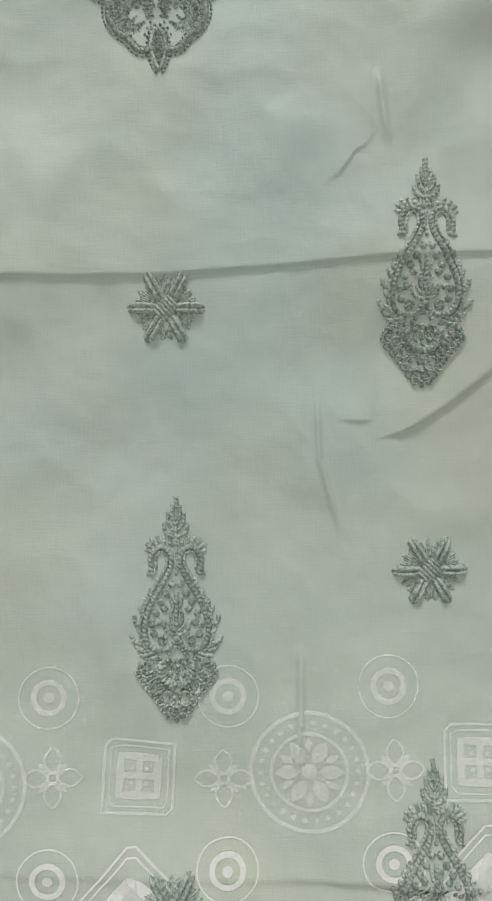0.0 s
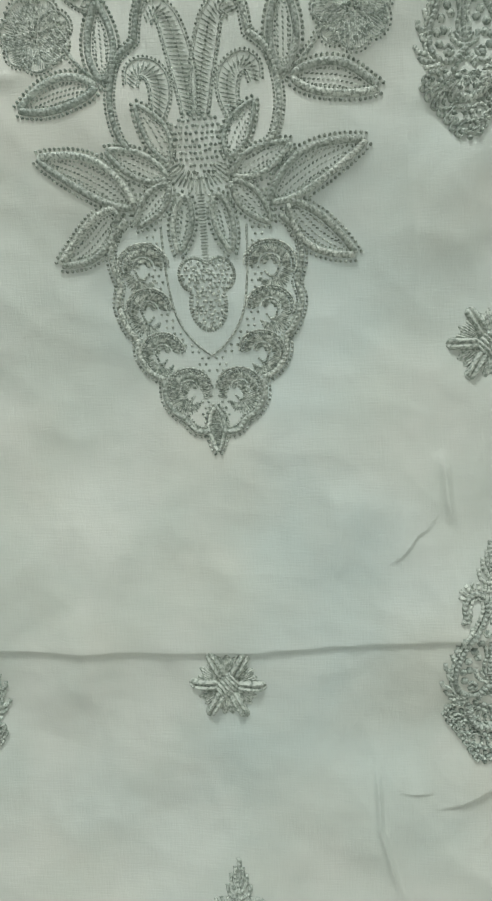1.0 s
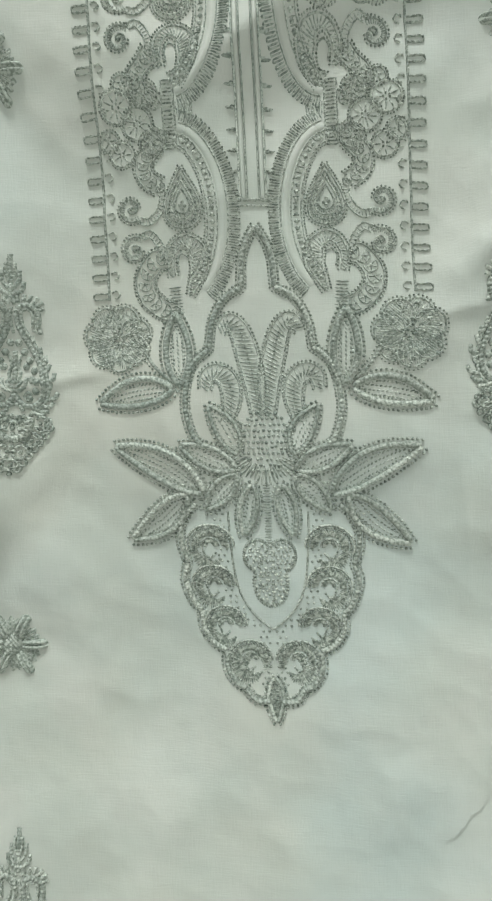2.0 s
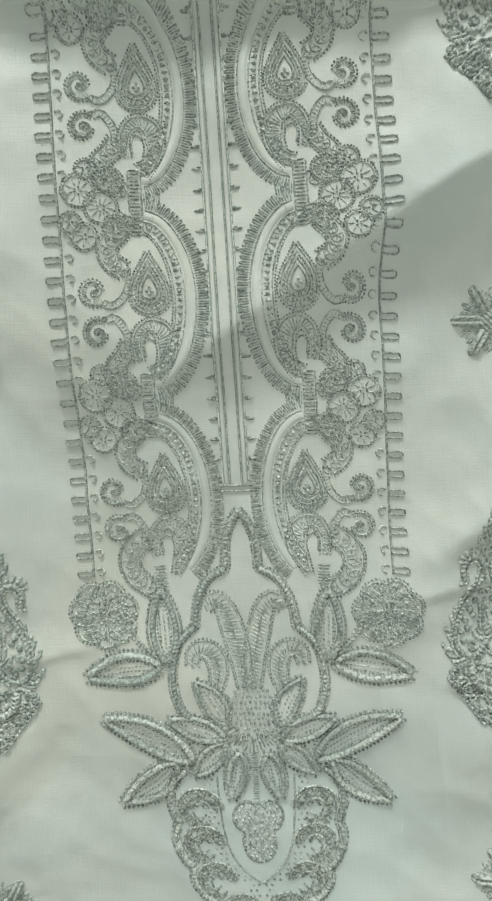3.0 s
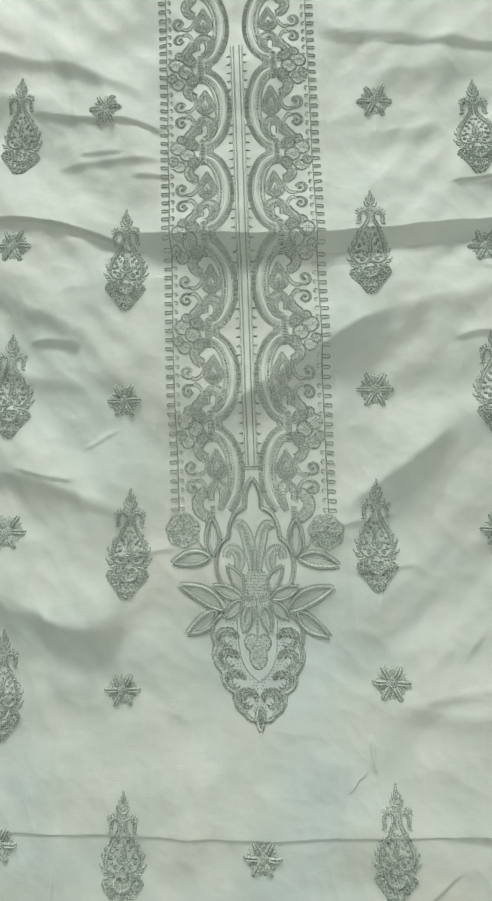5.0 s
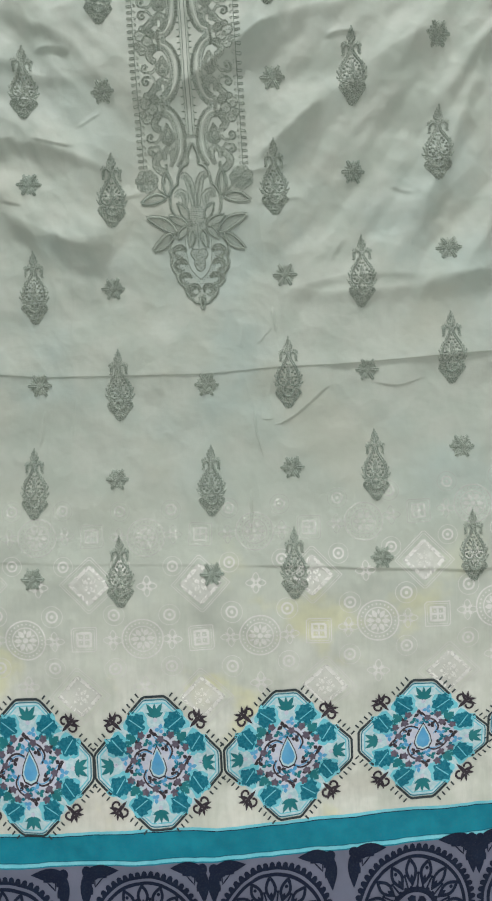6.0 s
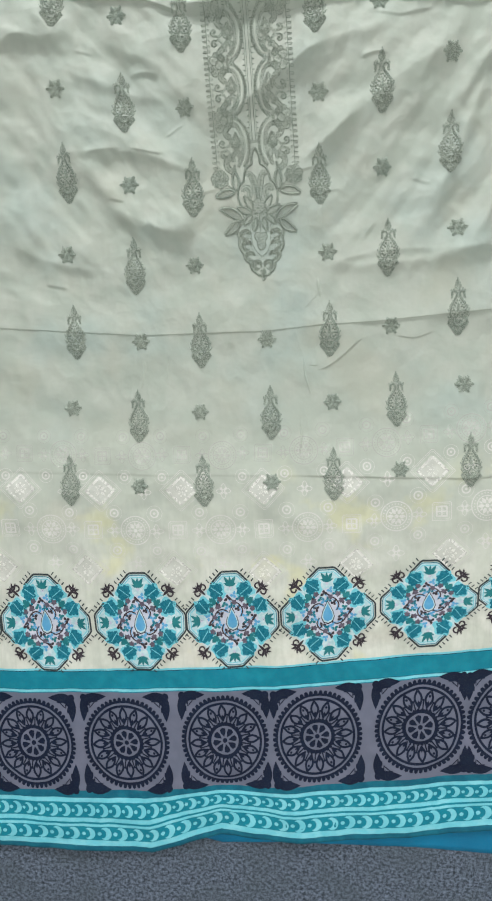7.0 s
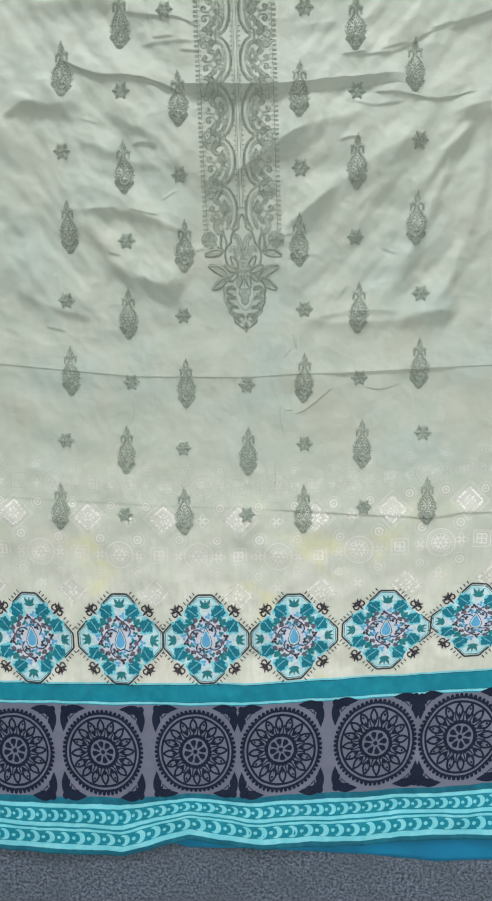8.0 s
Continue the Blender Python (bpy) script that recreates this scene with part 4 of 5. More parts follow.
    for base, tip, wide, bend in petals:
        for s in (1, -1):
            k = Work()
            k.leaf(pt([base])[0] * [s, 1], pt([tip])[0] * [s, 1], wide * 0.000120, bend * s, cord=0.0020 if wide > 60 else 0.0016)
            lay_panel(k, "leaf", pendant)
    for s in (1, -1):
        k = Work()
        c = pt([(300, 236)])[0] * [s, 1]
        k.rosette(c, 0.0112, 7, 3 if s > 0 else 5)
        lay_panel(k, "rosette", pendant)
        k = Work()
        k.cord(curve(pt([(168, 342), (214, 306), (246, 262)]) * [s, 1], 0.0004), 0.0013, 0.0010, 0.0010, 1)
        k.beaded(curve(pt([(168, 342), (214, 306), (246, 262)]) * [s, 1], 0.0004), 0.0012, 0.0013, 0.0004, 0.0007)
        lay_panel(k, "stem", pendant)


build_pendant()

UNIT = 0.0622                # height of one repeat of the panel
CUSP = 0.2690 - PV           # lowest cusp above the pendant's tip


def scroll_unit(bottom):
    """One repeat of the worked band, on the +u side, between two cusps. v from 0 to UNIT."""
    k = Work()
    th = np.linspace(-0.86 if bottom else -1, 1, 61)
    o = 0.0044 + 0.0190 * (1 - np.sqrt(1 - 0.985 * th**2))
    edge = np.stack([o, (th + 1) / 2 * UNIT], 1)
    e = even(edge, 0.00085)
    n = normals(e)          # points to -u for a line that runs upwards
    k.threads(e, e - n * 0.0034, 0.00062, 0.0008)
    f = even(edge, 0.0004)
    nf = normals(f)
    k.beaded(f - nf * 0.0002, 0.0, 0.0017, 0.00042, 0.0007)
    k.cord(f - nf * 0.0038, 0.0006, 0.0006, 0.0008)
    # the padded band, plain and smooth
    k.cord(f - nf * 0.0054, 0.0025, 0.00040, 0.0030, 2, 0.02)
    k.cord(f - nf * 0.0072, 0.0006, 0.0006, 0.0008)
    k.beaded(f - nf * 0.0088, 0.0, 0.0022, 0.00078, 0.0011, 1)
    g = even(edge, 0.0022)
    ng = normals(g)
    k.threads(g - ng * 0.0078 + [0, 0.0011], g - ng * 0.0098 + [0, 0.0011], 0.0005, 0.0007)
    k.cord(f - nf * 0.0104, 0.0006, 0.0006, 0.0008)
    k.beaded(f - nf * 0.0112, 0.0, 0.0010, 0.00034, 0.0006)

    def at(points):
        p = np.asarray(points, float)
        return np.stack([p[:, 0] / 1000, (p[:, 1] + 1) / 2 * UNIT], 1)

    def garland(points, w):
        """A string of shell-shaped fans between two stitched edges."""
        p = curve(at(points), 0.0004)
        nn = normals(p)
        for side in (1, -1):
            k.cord(p + nn * side * w / 2, 0.0006, 0.0007, 0.0008)
            k.beaded(p + nn * side * (w / 2 + 0.0007), 0.0, 0.0012, 0.00040, 0.0009)
        q = even(p, w * 0.60)
        nq = normals(q)
        tq = np.stack([nq[:, 1], -nq[:, 0]], 1)
        a = np.linspace(-1.9, 1.9, 11)
        for c, u, t in zip(q, nq, tq):
            arc = c + (np.cos(a)[:, None] * t + np.sin(a)[:, None] * u) * 0.36 * w
            k.cord(even(arc, 0.0004), 0.0005, 0.0007, 0.0008)
            k.threads(c + (arc[1::3] - c) * 0.15, c + (arc[1::3] - c) * 0.85, 0.0005, 0.0007, 1)
            k.knots([c], 0.0005, 0.0010, 1)

    def stem(points, w=0.0021):
        """A narrow double line of stitches with a ladder between."""
        p = curve(at(points), 0.0004)
        nn = normals(p)
        for side in (1, -1):
            k.cord(p + nn * side * w / 2, 0.0006, 0.0007, 0.0008)
        k.satin(p, w * 0.7, 0.0011, 0.0005, 0.0005, 0, 1)

    def curl(c, r, s, start):
        """A tight spiral scroll with a rim of stitches."""
        c = at([c])[0]
        t = np.linspace(0, 9.0, 44)
        rad = r * (1 - t / 10.5)
        sp = c + np.stack([rad * np.cos(start + s * t), rad * np.sin(start + s * t)], 1)
        k.cord(even(sp, 0.0004), 0.0007, 0.0009, 0.0009)
        e = even(sp[:30], 0.0009)
        ne = normals(e)
        k.threads(e, e + ne * s * 0.0016, 0.0005, 0.0007, 1)
        k.beaded(even(sp[:26], 0.0004), -s * 0.0008, 0.0010, 0.00040, 0.0008)
        k.knots(c + np.array([[0.3, 0.1], [-0.3, 0.2], [0.0, -0.35]]) * 0.001, 0.00045, 0.0010)

    garland([(28.5, 0.84), (30.5, 0.68), (34.5, 0.53), (33.5, 0.38), (29.8, 0.29)], 0.0052)
    stem([(29.6, 0.30), (28.8, 0.16), (30.6, 0.03), (33.8, -0.05), (36.8, -0.03)])
    stem([(36.4, -0.20), (34.0, -0.17), (32.0, -0.22), (30.2, -0.33), (30.0, -0.44)])
    curl((39.6, 0.095), 0.0046, 1, -2.2)
    curl((39.2, -0.325), 0.0046, -1, 2.2)
    if bottom:
        garland([(30.0, -0.42), (33.0, -0.46), (36.4, -0.62), (35.4, -0.80), (31.0, -0.93), (27.0, -0.97)], 0.0060)
        k.satin(even(at([(26.0, -0.98), (26.6, -0.72)]), 0.0004), 0.0042, 0.0010)
    else:
        garland([(29.6, -0.44), (31.8, -0.55), (35.2, -0.68), (34.0, -0.82), (29.5, -0.93)], 0.0050)

    # the paisley drop of nested outlines, its point upwards
    c0, t = at([(22.6, 0.165)])[0], np.linspace(0, 2 * np.pi, 44)
    for f in (1.0, 0.82, 0.62, 0.42):
        q = c0 + np.stack([0.0080 * f * np.sin(t) * np.sin(t / 2) ** 1.4, 0.0093 * f * np.cos(t) - 0.0016 * (1 - f)], 1)
        k.cord(even(q, 0.0004), 0.0007, 0.0008, 0.0008)
        if f in (1.0, 0.62):
            low = even(q[12:33], 0.0010)
            nl = normals(low)
            k.threads(low - nl * 0.0004, low - nl * 0.0015, 0.0005, 0.0007, 1)
            k.beaded(even(q, 0.0004), 0.0008, 0.0010, 0.00036, 0.0007)
    k.knots(c0 + np.array([[0, -0.0035], [0.0008, -0.0024], [-0.0008, -0.0026], [0, -0.0013]]), 0.0006, 0.0011, 1)
    # the hooked comma beneath it, thick down one limb
    p = curve(at([(27.0, -0.60), (27.6, -0.44), (25.8, -0.30), (22.4, -0.25), (18.9, -0.33), (18.2, -0.50), (19.8, -0.66), (21.6, -0.80)]), 0.0004)
    nn, w = normals(p), 0.0010 + 0.0042 * np.interp(np.linspace(0, 1, len(p)), (0, 0.35, 0.62, 0.85, 1), (0.1, 0.4, 1.0, 0.5, 0.0))
    k.satin(p, lambda t: 0.0008 + 0.0040 * np.interp(t, (0, 0.35, 0.62, 0.85, 1), (0.1, 0.4, 1.0, 0.5, 0.0)), 0.0010, 0.0006, 0.0007, 0.0004, 1)
    for side in (1, -1):
        k.cord(p + nn * (side * w / 2)[:, None], 0.0007, 0.0008, 0.0008)
        k.beaded(p + nn * (side * (w / 2 + 0.0010))[:, None], 0.0, 0.0010, 0.00038, 0.0008)
    k.cord(curve(at([(24.8, -0.56), (25.2, -0.44), (23.6, -0.38), (21.6, -0.42)]), 0.0004), 0.0007, 0.0008, 0.0008)
    return k


def cusp_flower():
    """The ladder of stitches and the cluster of shell rings at each cusp; v about 0."""
    k = Work()
    k.satin(even([(0.0252, -0.0112), (0.0252, 0.0085)], 0.0004), 0.0034, 0.0011, 0.0007, 0.0009)
    for s in (-1, 1):
        k.cord(even([(0.0252 + s * 0.0019, -0.0112), (0.0252 + s * 0.0019, 0.0085)], 0.0004), 0.0007, 0.0008, 0.0008)
    for cx, cy, r, spokes in ((0.0355, -0.0030, 0.0046, 11), (0.0420, 0.0020, 0.0046, 9), (0.0412, -0.0118, 0.0036, 7), (0.0315, -0.0090, 0.0034, 7), (0.0325, 0.0052, 0.0036, 8), (0.0450, -0.0075, 0.0028, 5), (0.0395, 0.0085, 0.0026, 5)):
        ang = np.linspace(0, 2 * np.pi, 24)
        d = np.stack([np.cos(ang), np.sin(ang)], 1)
        k.cord(even([cx, cy] + d * r, 0.0004), 0.0007, 0.0008, 0.0009)
        k.beaded(even([cx, cy] + d * (r + 0.0007), 0.0004), 0.0, 0.0010, 0.00036, 0.0008)
        a = np.linspace(0, 2 * np.pi, spokes, endpoint=False)[:, None] + 10 * cx
        d = np.concatenate([np.cos(a), np.sin(a)], 1)
        k.threads([cx, cy] + d * 0.30 * r, [cx, cy] + d * 0.86 * r, 0.0006, 0.0008, 1)
        k.knots([cx, cy] + d[::2] * 0.22 * r, 0.0004, 0.0010)
    k.threads(np.stack([np.linspace(0.018, 0.023, 8), np.full(8, -0.0022)], 1), np.stack([np.linspace(0.0175, 0.0235, 8), np.full(8, 0.0022)], 1), 0.0006, 0.0008)
    return k


def loop():
    """One loop of the edge trim with its curl on the inner side."""
    k = Work()
    a = np.linspace(-math.pi / 2, math.pi / 2, 12)
    out = np.stack([0.0528 + 0.0010 * np.cos(a), 0.0010 * np.sin(a) - 0.0003], 1)
    out = np.vstack([[(0.0488, -0.0009)], [(0.0505, -0.0012)], out, [(0.0505, 0.0007)], [(0.0488, 0.0007)]])
    k.cord(even(out, 0.0004), 0.00065, 0.0009, 0.0014)
    b = np.linspace(0.4, 5.0, 12)
    k.cord(even(np.stack([0.0464 + 0.0013 * np.cos(b), 0.0004 + 0.0012 * np.sin(b)], 1), 0.0004), 0.0006, 0.0009, 0.0014)
    return k


def build_panel():
    root = tagged(new("neck_panel"), "two mirrored scrollwork bands on either side of the slit")
    root.parent = fabric

    def lay_at(work, name, v, s):
        return work.lay(name, (PX, PV + v), mirror=s, bend=lambda w: LEAN * (w - PV), parent=root)

    full, low, flower, hook = scroll_unit(False), scroll_unit(True), cusp_flower(), loop()
    for s in (1.0, -1.0):
        lay_at(low, "scroll_repeat", CUSP - UNIT, s)
        for n in range(5):
            lay_at(full, "scroll_repeat", CUSP + n * UNIT, s)
            lay_at(flower, "cusp_flower", CUSP + n * UNIT, s)
        trim = Work()
        trim.cord(even([(0.0486, 0.212 - PV), (0.0486, 0.585 - PV)], 0.0005), 0.0010, 0.0009, 0.0010)
        lay_at(trim, "edge_cord", 0.0, s)
        for n in range(60):
            lay_at(hook, "loop", 0.2135 - PV + 0.0062 * n, s)
        # the bound edges of the slit, with short spikes
        lip = Work()
        for u, w, h in ((0.0019, 0.0007, 0.0010), (0.0041, 0.0008, 0.0011)):
            lip.cord(even([(u, 0.2420 - PV), (u, 0.534 - PV)], 0.0005), w, h, 0.0011, 1, 0.15)
        lip.cord(even([(0.0030, 0.2420 - PV), (0.0030, 0.534 - PV)], 0.0005), 0.0016, 0.0005, 0.0030, 2, 0.02)
        v = np.arange(0.250, 0.528, 0.0064) - PV
        lip.threads(np.stack([np.full(len(v), 0.0043), v], 1), np.stack([np.full(len(v), 0.0074), v + 0.0003], 1), 0.0010, 0.0012)
        lip.threads(np.stack([np.full(len(v), 0.0043), v + 0.0006], 1), np.stack([np.full(len(v), 0.0058), v + 0.0008], 1), 0.0008, 0.0008)
        lay_at(lip, "slit_binding", 0.0, s)
    bar = Work()
    bar.cord(even([(-0.0056, 0.2418 - PV), (0.0056, 0.2418 - PV)], 0.0005), 0.0012, 0.0011, 0.0010)
    bar.cord(even([(-0.0050, 0.2400 - PV), (0.0050, 0.2400 - PV)], 0.0005), 0.0008, 0.0008, 0.0010)
    lay_at(bar, "slit_bar_tack", 0.0, 1.0)


build_panel()


# ---- prints on the cloth ----
class Ink(Work):
    """Flat printed shapes; the third coordinate is the layer."""

    def disc(self, c, r, m, z=0.0, squash=1.0, n=20):
        a = np.linspace(0, 2 * np.pi, n, endpoint=False)
        v = np.stack([c[0] + r * np.cos(a), c[1] + squash * r * np.sin(a), np.full(n, z)], 1)
        k = np.arange(n)
        self.add(np.vstack([v, [(c[0], c[1], z)]]), (), np.stack([k, (k + 1) % n, np.full(n, n)], 1), m)

    def ring(self, c, r0, r1, m, z=0.0, n=40):
        a = np.linspace(0, 2 * np.pi, n, endpoint=False)
        cs = np.stack([np.cos(a), np.sin(a)], 1)
        v = np.vstack([np.column_stack([np.add(c, cs * r0), np.full(n, z)]), np.column_stack([np.add(c, cs * r1), np.full(n, z)])])
        k = np.arange(n)
        self.add(v, np.stack([k, k + n, (k + 1) % n + n, (k + 1) % n], 1), m=m)

    def shape(self, p, m, z=0.0):
        """A filled outline, star-shaped about its middle."""
        p = np.asarray(p, float)
        if np.sum(p[:, 0] * np.roll(p[:, 1], -1) - np.roll(p[:, 0], -1) * p[:, 1]) < 0:
            p = p[::-1]
        n, c = len(p), p.mean(0)
        rings = max(1, int(np.ceil(np.linalg.norm(p - c, axis=1).max() / 0.0035)))
        v = [c + (p - c) * (1 - i / rings) for i in range(rings)] + [c[None]]
        v = np.vstack(v)
        k = np.arange(n)
        nxt = (k + 1) % n
        quads = [np.stack([k + i * n, nxt + i * n, nxt + (i + 1) * n, k + (i + 1) * n], 1) for i in range(rings - 1)]
        last = (rings - 1) * n
        self.add(np.column_stack([v, np.full(len(v), z)]), np.vstack(quads) if quads else (), np.stack([k + last, nxt + last, np.full(n, rings * n)], 1), m)

    def stroke(self, p, w, m, z=0.0, gap=0.002):
        p = even(p, gap)
        n = normals(p)
        v = np.vstack([np.column_stack([p + n * w / 2, np.full(len(p), z)]), np.column_stack([p - n * w / 2, np.full(len(p), z)])])
        k = np.arange(len(p) - 1)
        self.add(v, np.stack([k, k + len(p), k + 1 + len(p), k + 1], 1), m=m)

    def petal(self, base, tip, w, m, z=0.0, n=8):
        base, tip = np.asarray(base, float), np.asarray(tip, float)
        d = tip - base
        s = np.array([-d[1], d[0]]) / np.linalg.norm(d)
        t = np.linspace(0, 1, n)
        h = 0.5 * w * np.sin(np.pi * t ** 0.9)
        self.shape(np.vstack([base + d * t[:, None] + s * h[:, None], (base + d * t[1:-1, None] - s * h[1:-1, None])[::-1]]), m, z)

    def petal_line(self, base, tip, w, line, m, z=0.0):
        base, tip = np.asarray(base, float), np.asarray(tip, float)
        d = tip - base
        s = np.array([-d[1], d[0]]) / np.linalg.norm(d)
        t = np.linspace(0, 1, 8)
        h = 0.5 * w * np.sin(np.pi * t)
        self.stroke(np.vstack([base + d * t[:, None] + s * h[:, None], (base + d * t[:, None] - s * h[:, None])[::-1]]), line, m, z, 0.0012)

    def print(self, name, origin, materials, parent, turn=0.0, size=1.0, label="", stretch=1.0):
        return self.lay(name, origin, turn, size, parent=parent, materials=materials, lift=0.00036, label=label, smooth=True, stretch=stretch)


def polar(r, a):
    return np.array([r * math.cos(a), r * math.sin(a)])


L1, L2, L3 = 0.0, 0.00007, 0.00014


def medallion():
    k = Ink()
    R = 0.0618
    for n in range(56):
        a = 2 * math.pi * n / 56
        k.shape([polar(0.955 * R, a - 0.056), polar(1.03 * R, a - 0.035), polar(1.05 * R, a), polar(1.03 * R, a + 0.035), polar(0.955 * R, a + 0.056)], 0, L1)
    k.ring((0, 0), 0.925 * R, 0.975 * R, 0, L1, 72)
    k.ring((0, 0), 0.825 * R, 0.880 * R, 0, L1, 72)
    for n in range(16):
        a = 2 * math.pi * n / 16 + 0.06
        k.petal_line(polar(0.47 * R, a), polar(0.815 * R, a), 0.160 * R, 0.050 * R, 0, L1)
        k.petal(polar(0.42 * R, a), polar(0.60 * R, a), 0.080 * R, 0, L1)
        if n % 2:
            k.disc(polar(0.70 * R, a), 0.030 * R, 0, L1, n=8)
        b = a + math.pi / 16
        k.stroke([polar(0.40 * R, b), polar(0.585 * R, b)], 0.030 * R, 0, L1)
        k.disc(polar(0.60 * R, b), 0.026 * R, 0, L1, n=8)
    k.ring((0, 0), 0.325 * R, 0.410 * R, 0, L1, 48)
    for n in range(26):
        k.disc(polar(0.41 * R, 2 * math.pi * n / 26), 0.028 * R, 0, L1, n=8)
    # the hub: eight dark wedges between pale spokes
    for n in range(8):
        a = 2 * math.pi * n / 8 + 0.2
        k.shape([polar(0.085 * R, a), polar(0.19 * R, a - 0.30), polar(0.265 * R, a - 0.27), polar(0.29 * R, a), polar(0.265 * R, a + 0.27), polar(0.19 * R, a + 0.30)], 0, L1)
    k.disc((0, 0), 0.055 * R, 0, L1, n=12)
    # corner sprays: a lobed leaf along each edge of the square and a small open triangle within
    for sx in (1, -1):
        for sy in (1, -1):
            f = np.array([sx, sy])
            o = f * [1.035 * R, 1.085 * R]
            for arm in ((-1.0, 0.0), (0.0, -1.0)):
                arm, other = np.array(arm), np.array((arm[1], arm[0]))
                k.petal(o + f * other * 0.05 * R, o + f * (arm * 0.60 + other * 0.03) * R, 0.20 * R, 0, L1)
                for t, l, w in ((0.10, 0.17, 0.17), (0.26, 0.15, 0.15)):
                    k.petal(o + f * (arm * t + other * 0.03) * R, o + f * (arm * (t + 0.13) + other * l) * R, w * R, 0, L1)
            k.disc(o - f * 0.05 * R, 0.085 * R, 0, L1, n=12)
            c = o - f * [0.24 * R, 0.20 * R]
            tri = np.array([(0.055, 0.055), (-0.085, 0.055), (0.055, -0.085), (0.055, 0.055)])
            k.stroke(c + f * tri * R, 0.022 * R, 0, L1, 0.003)
    return k


def octagon_tile():
    """The floral tile: four capped arms on a misty ground, teal leaves, white heart with a blue drop."""
    k = Ink()
    R = 0.0662
    rng = np.random.default_rng(31)
    AQ, DK, TL, LI, SK, PL, MI, DG, RD = range(9)
    arm = [(0.75, 0.41), (0.985, 0.17), (0.985, -0.17), (0.75, -0.41)]

    def turned(p, n):
        p = np.asarray(p, float)
        for _ in range(n):
            p = np.stack([-p[:, 1], p[:, 0]], 1)
        return p

    def ragged(c, r, m, z, a, n=22, deep=0.16):
        """A leaf blot with an uneven, lobed edge."""
        t = np.linspace(0, 2 * np.pi, n, endpoint=False)
        rr = r * (1 + deep * np.cos(5 * (t - a)) + 0.06 * rng.normal(0, 1, n))
        k.shape(np.stack([c[0] + rr * np.cos(t), c[1] + rr * np.sin(t)], 1), m, z)

    ground = np.vstack([turned(np.vstack([np.array(arm)[::-1] * 0.97, [(0.58, 0.58)]]), n) for n in range(4)])
    k.shape(even(np.vstack([ground, ground[:1]]) * R, 0.004)[:-1], MI, L1)
    heart = np.array([polar((0.50 + 0.06 * math.cos(4 * t)) , t) for t in np.linspace(0, 2 * np.pi, 48, endpoint=False)])
    k.shape(heart * R, LI, L1 + 0.00004)
    for n in range(4):
        for f, w, m in ((1.0, 0.036, DK), (0.955, 0.016, TL), (0.905, 0.018, AQ)):
            k.stroke(turned(np.array(arm) * R * f, n), w * R, m, L2, 0.004)
        for s in (1, -1):
            for f in np.linspace(0.0, 0.85, 4):
                q = np.array([(0.75 + 0.235 * f, s * (0.41 - 0.24 * f))]) * R + 0.030 * R * np.array([(1, s)])
                out = turned(np.array([(1.0, s * 0.9)]), n)[0]
                c = turned(q, n)[0]
                k.stroke([c, c + out * 0.055 * R], 0.024 * R, DK, L2, 0.003)
        # two leaf blots to each arm, with a pale rim and a lighter vein
        for s in (1, -1):
            c = turned([(0.60 * R, s * 0.295 * R)], n)[0]
            a = math.atan2(c[1], c[0])
            ragged(c, 0.190 * R, AQ, L2, a)
            for d, r in (((0.0, 0.0), 0.125), ((0.07, 0.04), 0.090), ((-0.04, 0.07), 0.085), ((0.04, -0.065), 0.085)):
                ragged(c + polar(d[0] * R, a) + polar(d[1] * R, a + math.pi / 2), r * R, TL, L3, a)
            k.stroke([c - polar(0.11 * R, a + s * 0.5), c + polar(0.13 * R, a + s * 0.5)], 0.014 * R, AQ, L3 + 0.00006)
            k.petal(c - polar(0.16 * R, a - s * 0.9), c - polar(0.30 * R, a - s * 0.7), 0.10 * R, DG, L3)
        # the lotus on the arm's middle
        u, v = turned([(1.0, 0.0)], n)[0], turned([(0.0, 1.0)], n)[0]
        k.petal(u * 0.62 * R, u * 0.90 * R, 0.075 * R, DG, L3)
        for s in (1, -1):
            k.petal(u * 0.70 * R, u * 0.89 * R + v * s * 0.12 * R, 0.075 * R, DG, L3)
            k.petal(u * 0.70 * R, u * 0.76 * R + v * s * 0.13 * R, 0.055 * R, DG, L3)
            k.stroke(curve(np.array([u * 0.60 * R + v * s * 0.03 * R, u * 0.68 * R + v * s * 0.11 * R, u * 0.82 * R + v * s * 0.19 * R]), 0.0015), 0.016 * R, MI, L3)
        k.disc(u * 0.66 * R, 0.035 * R, LI, L3 + 0.00004, n=8)
        # swirling stem, small blooms and buds in the heart
        a = n * math.pi / 2 + 0.5
        arc = [polar(r * R, a + t) for r, t in ((0.20, -0.1), (0.30, 0.18), (0.36, 0.55), (0.40, 0.95), (0.50, 1.20))]
        k.stroke(curve(np.array(arc), 0.0015), 0.028 * R, PL, L3)
        k.stroke(curve(np.array([p * 0.88 for p in arc]), 0.0015), 0.016 * R, SK, L3)
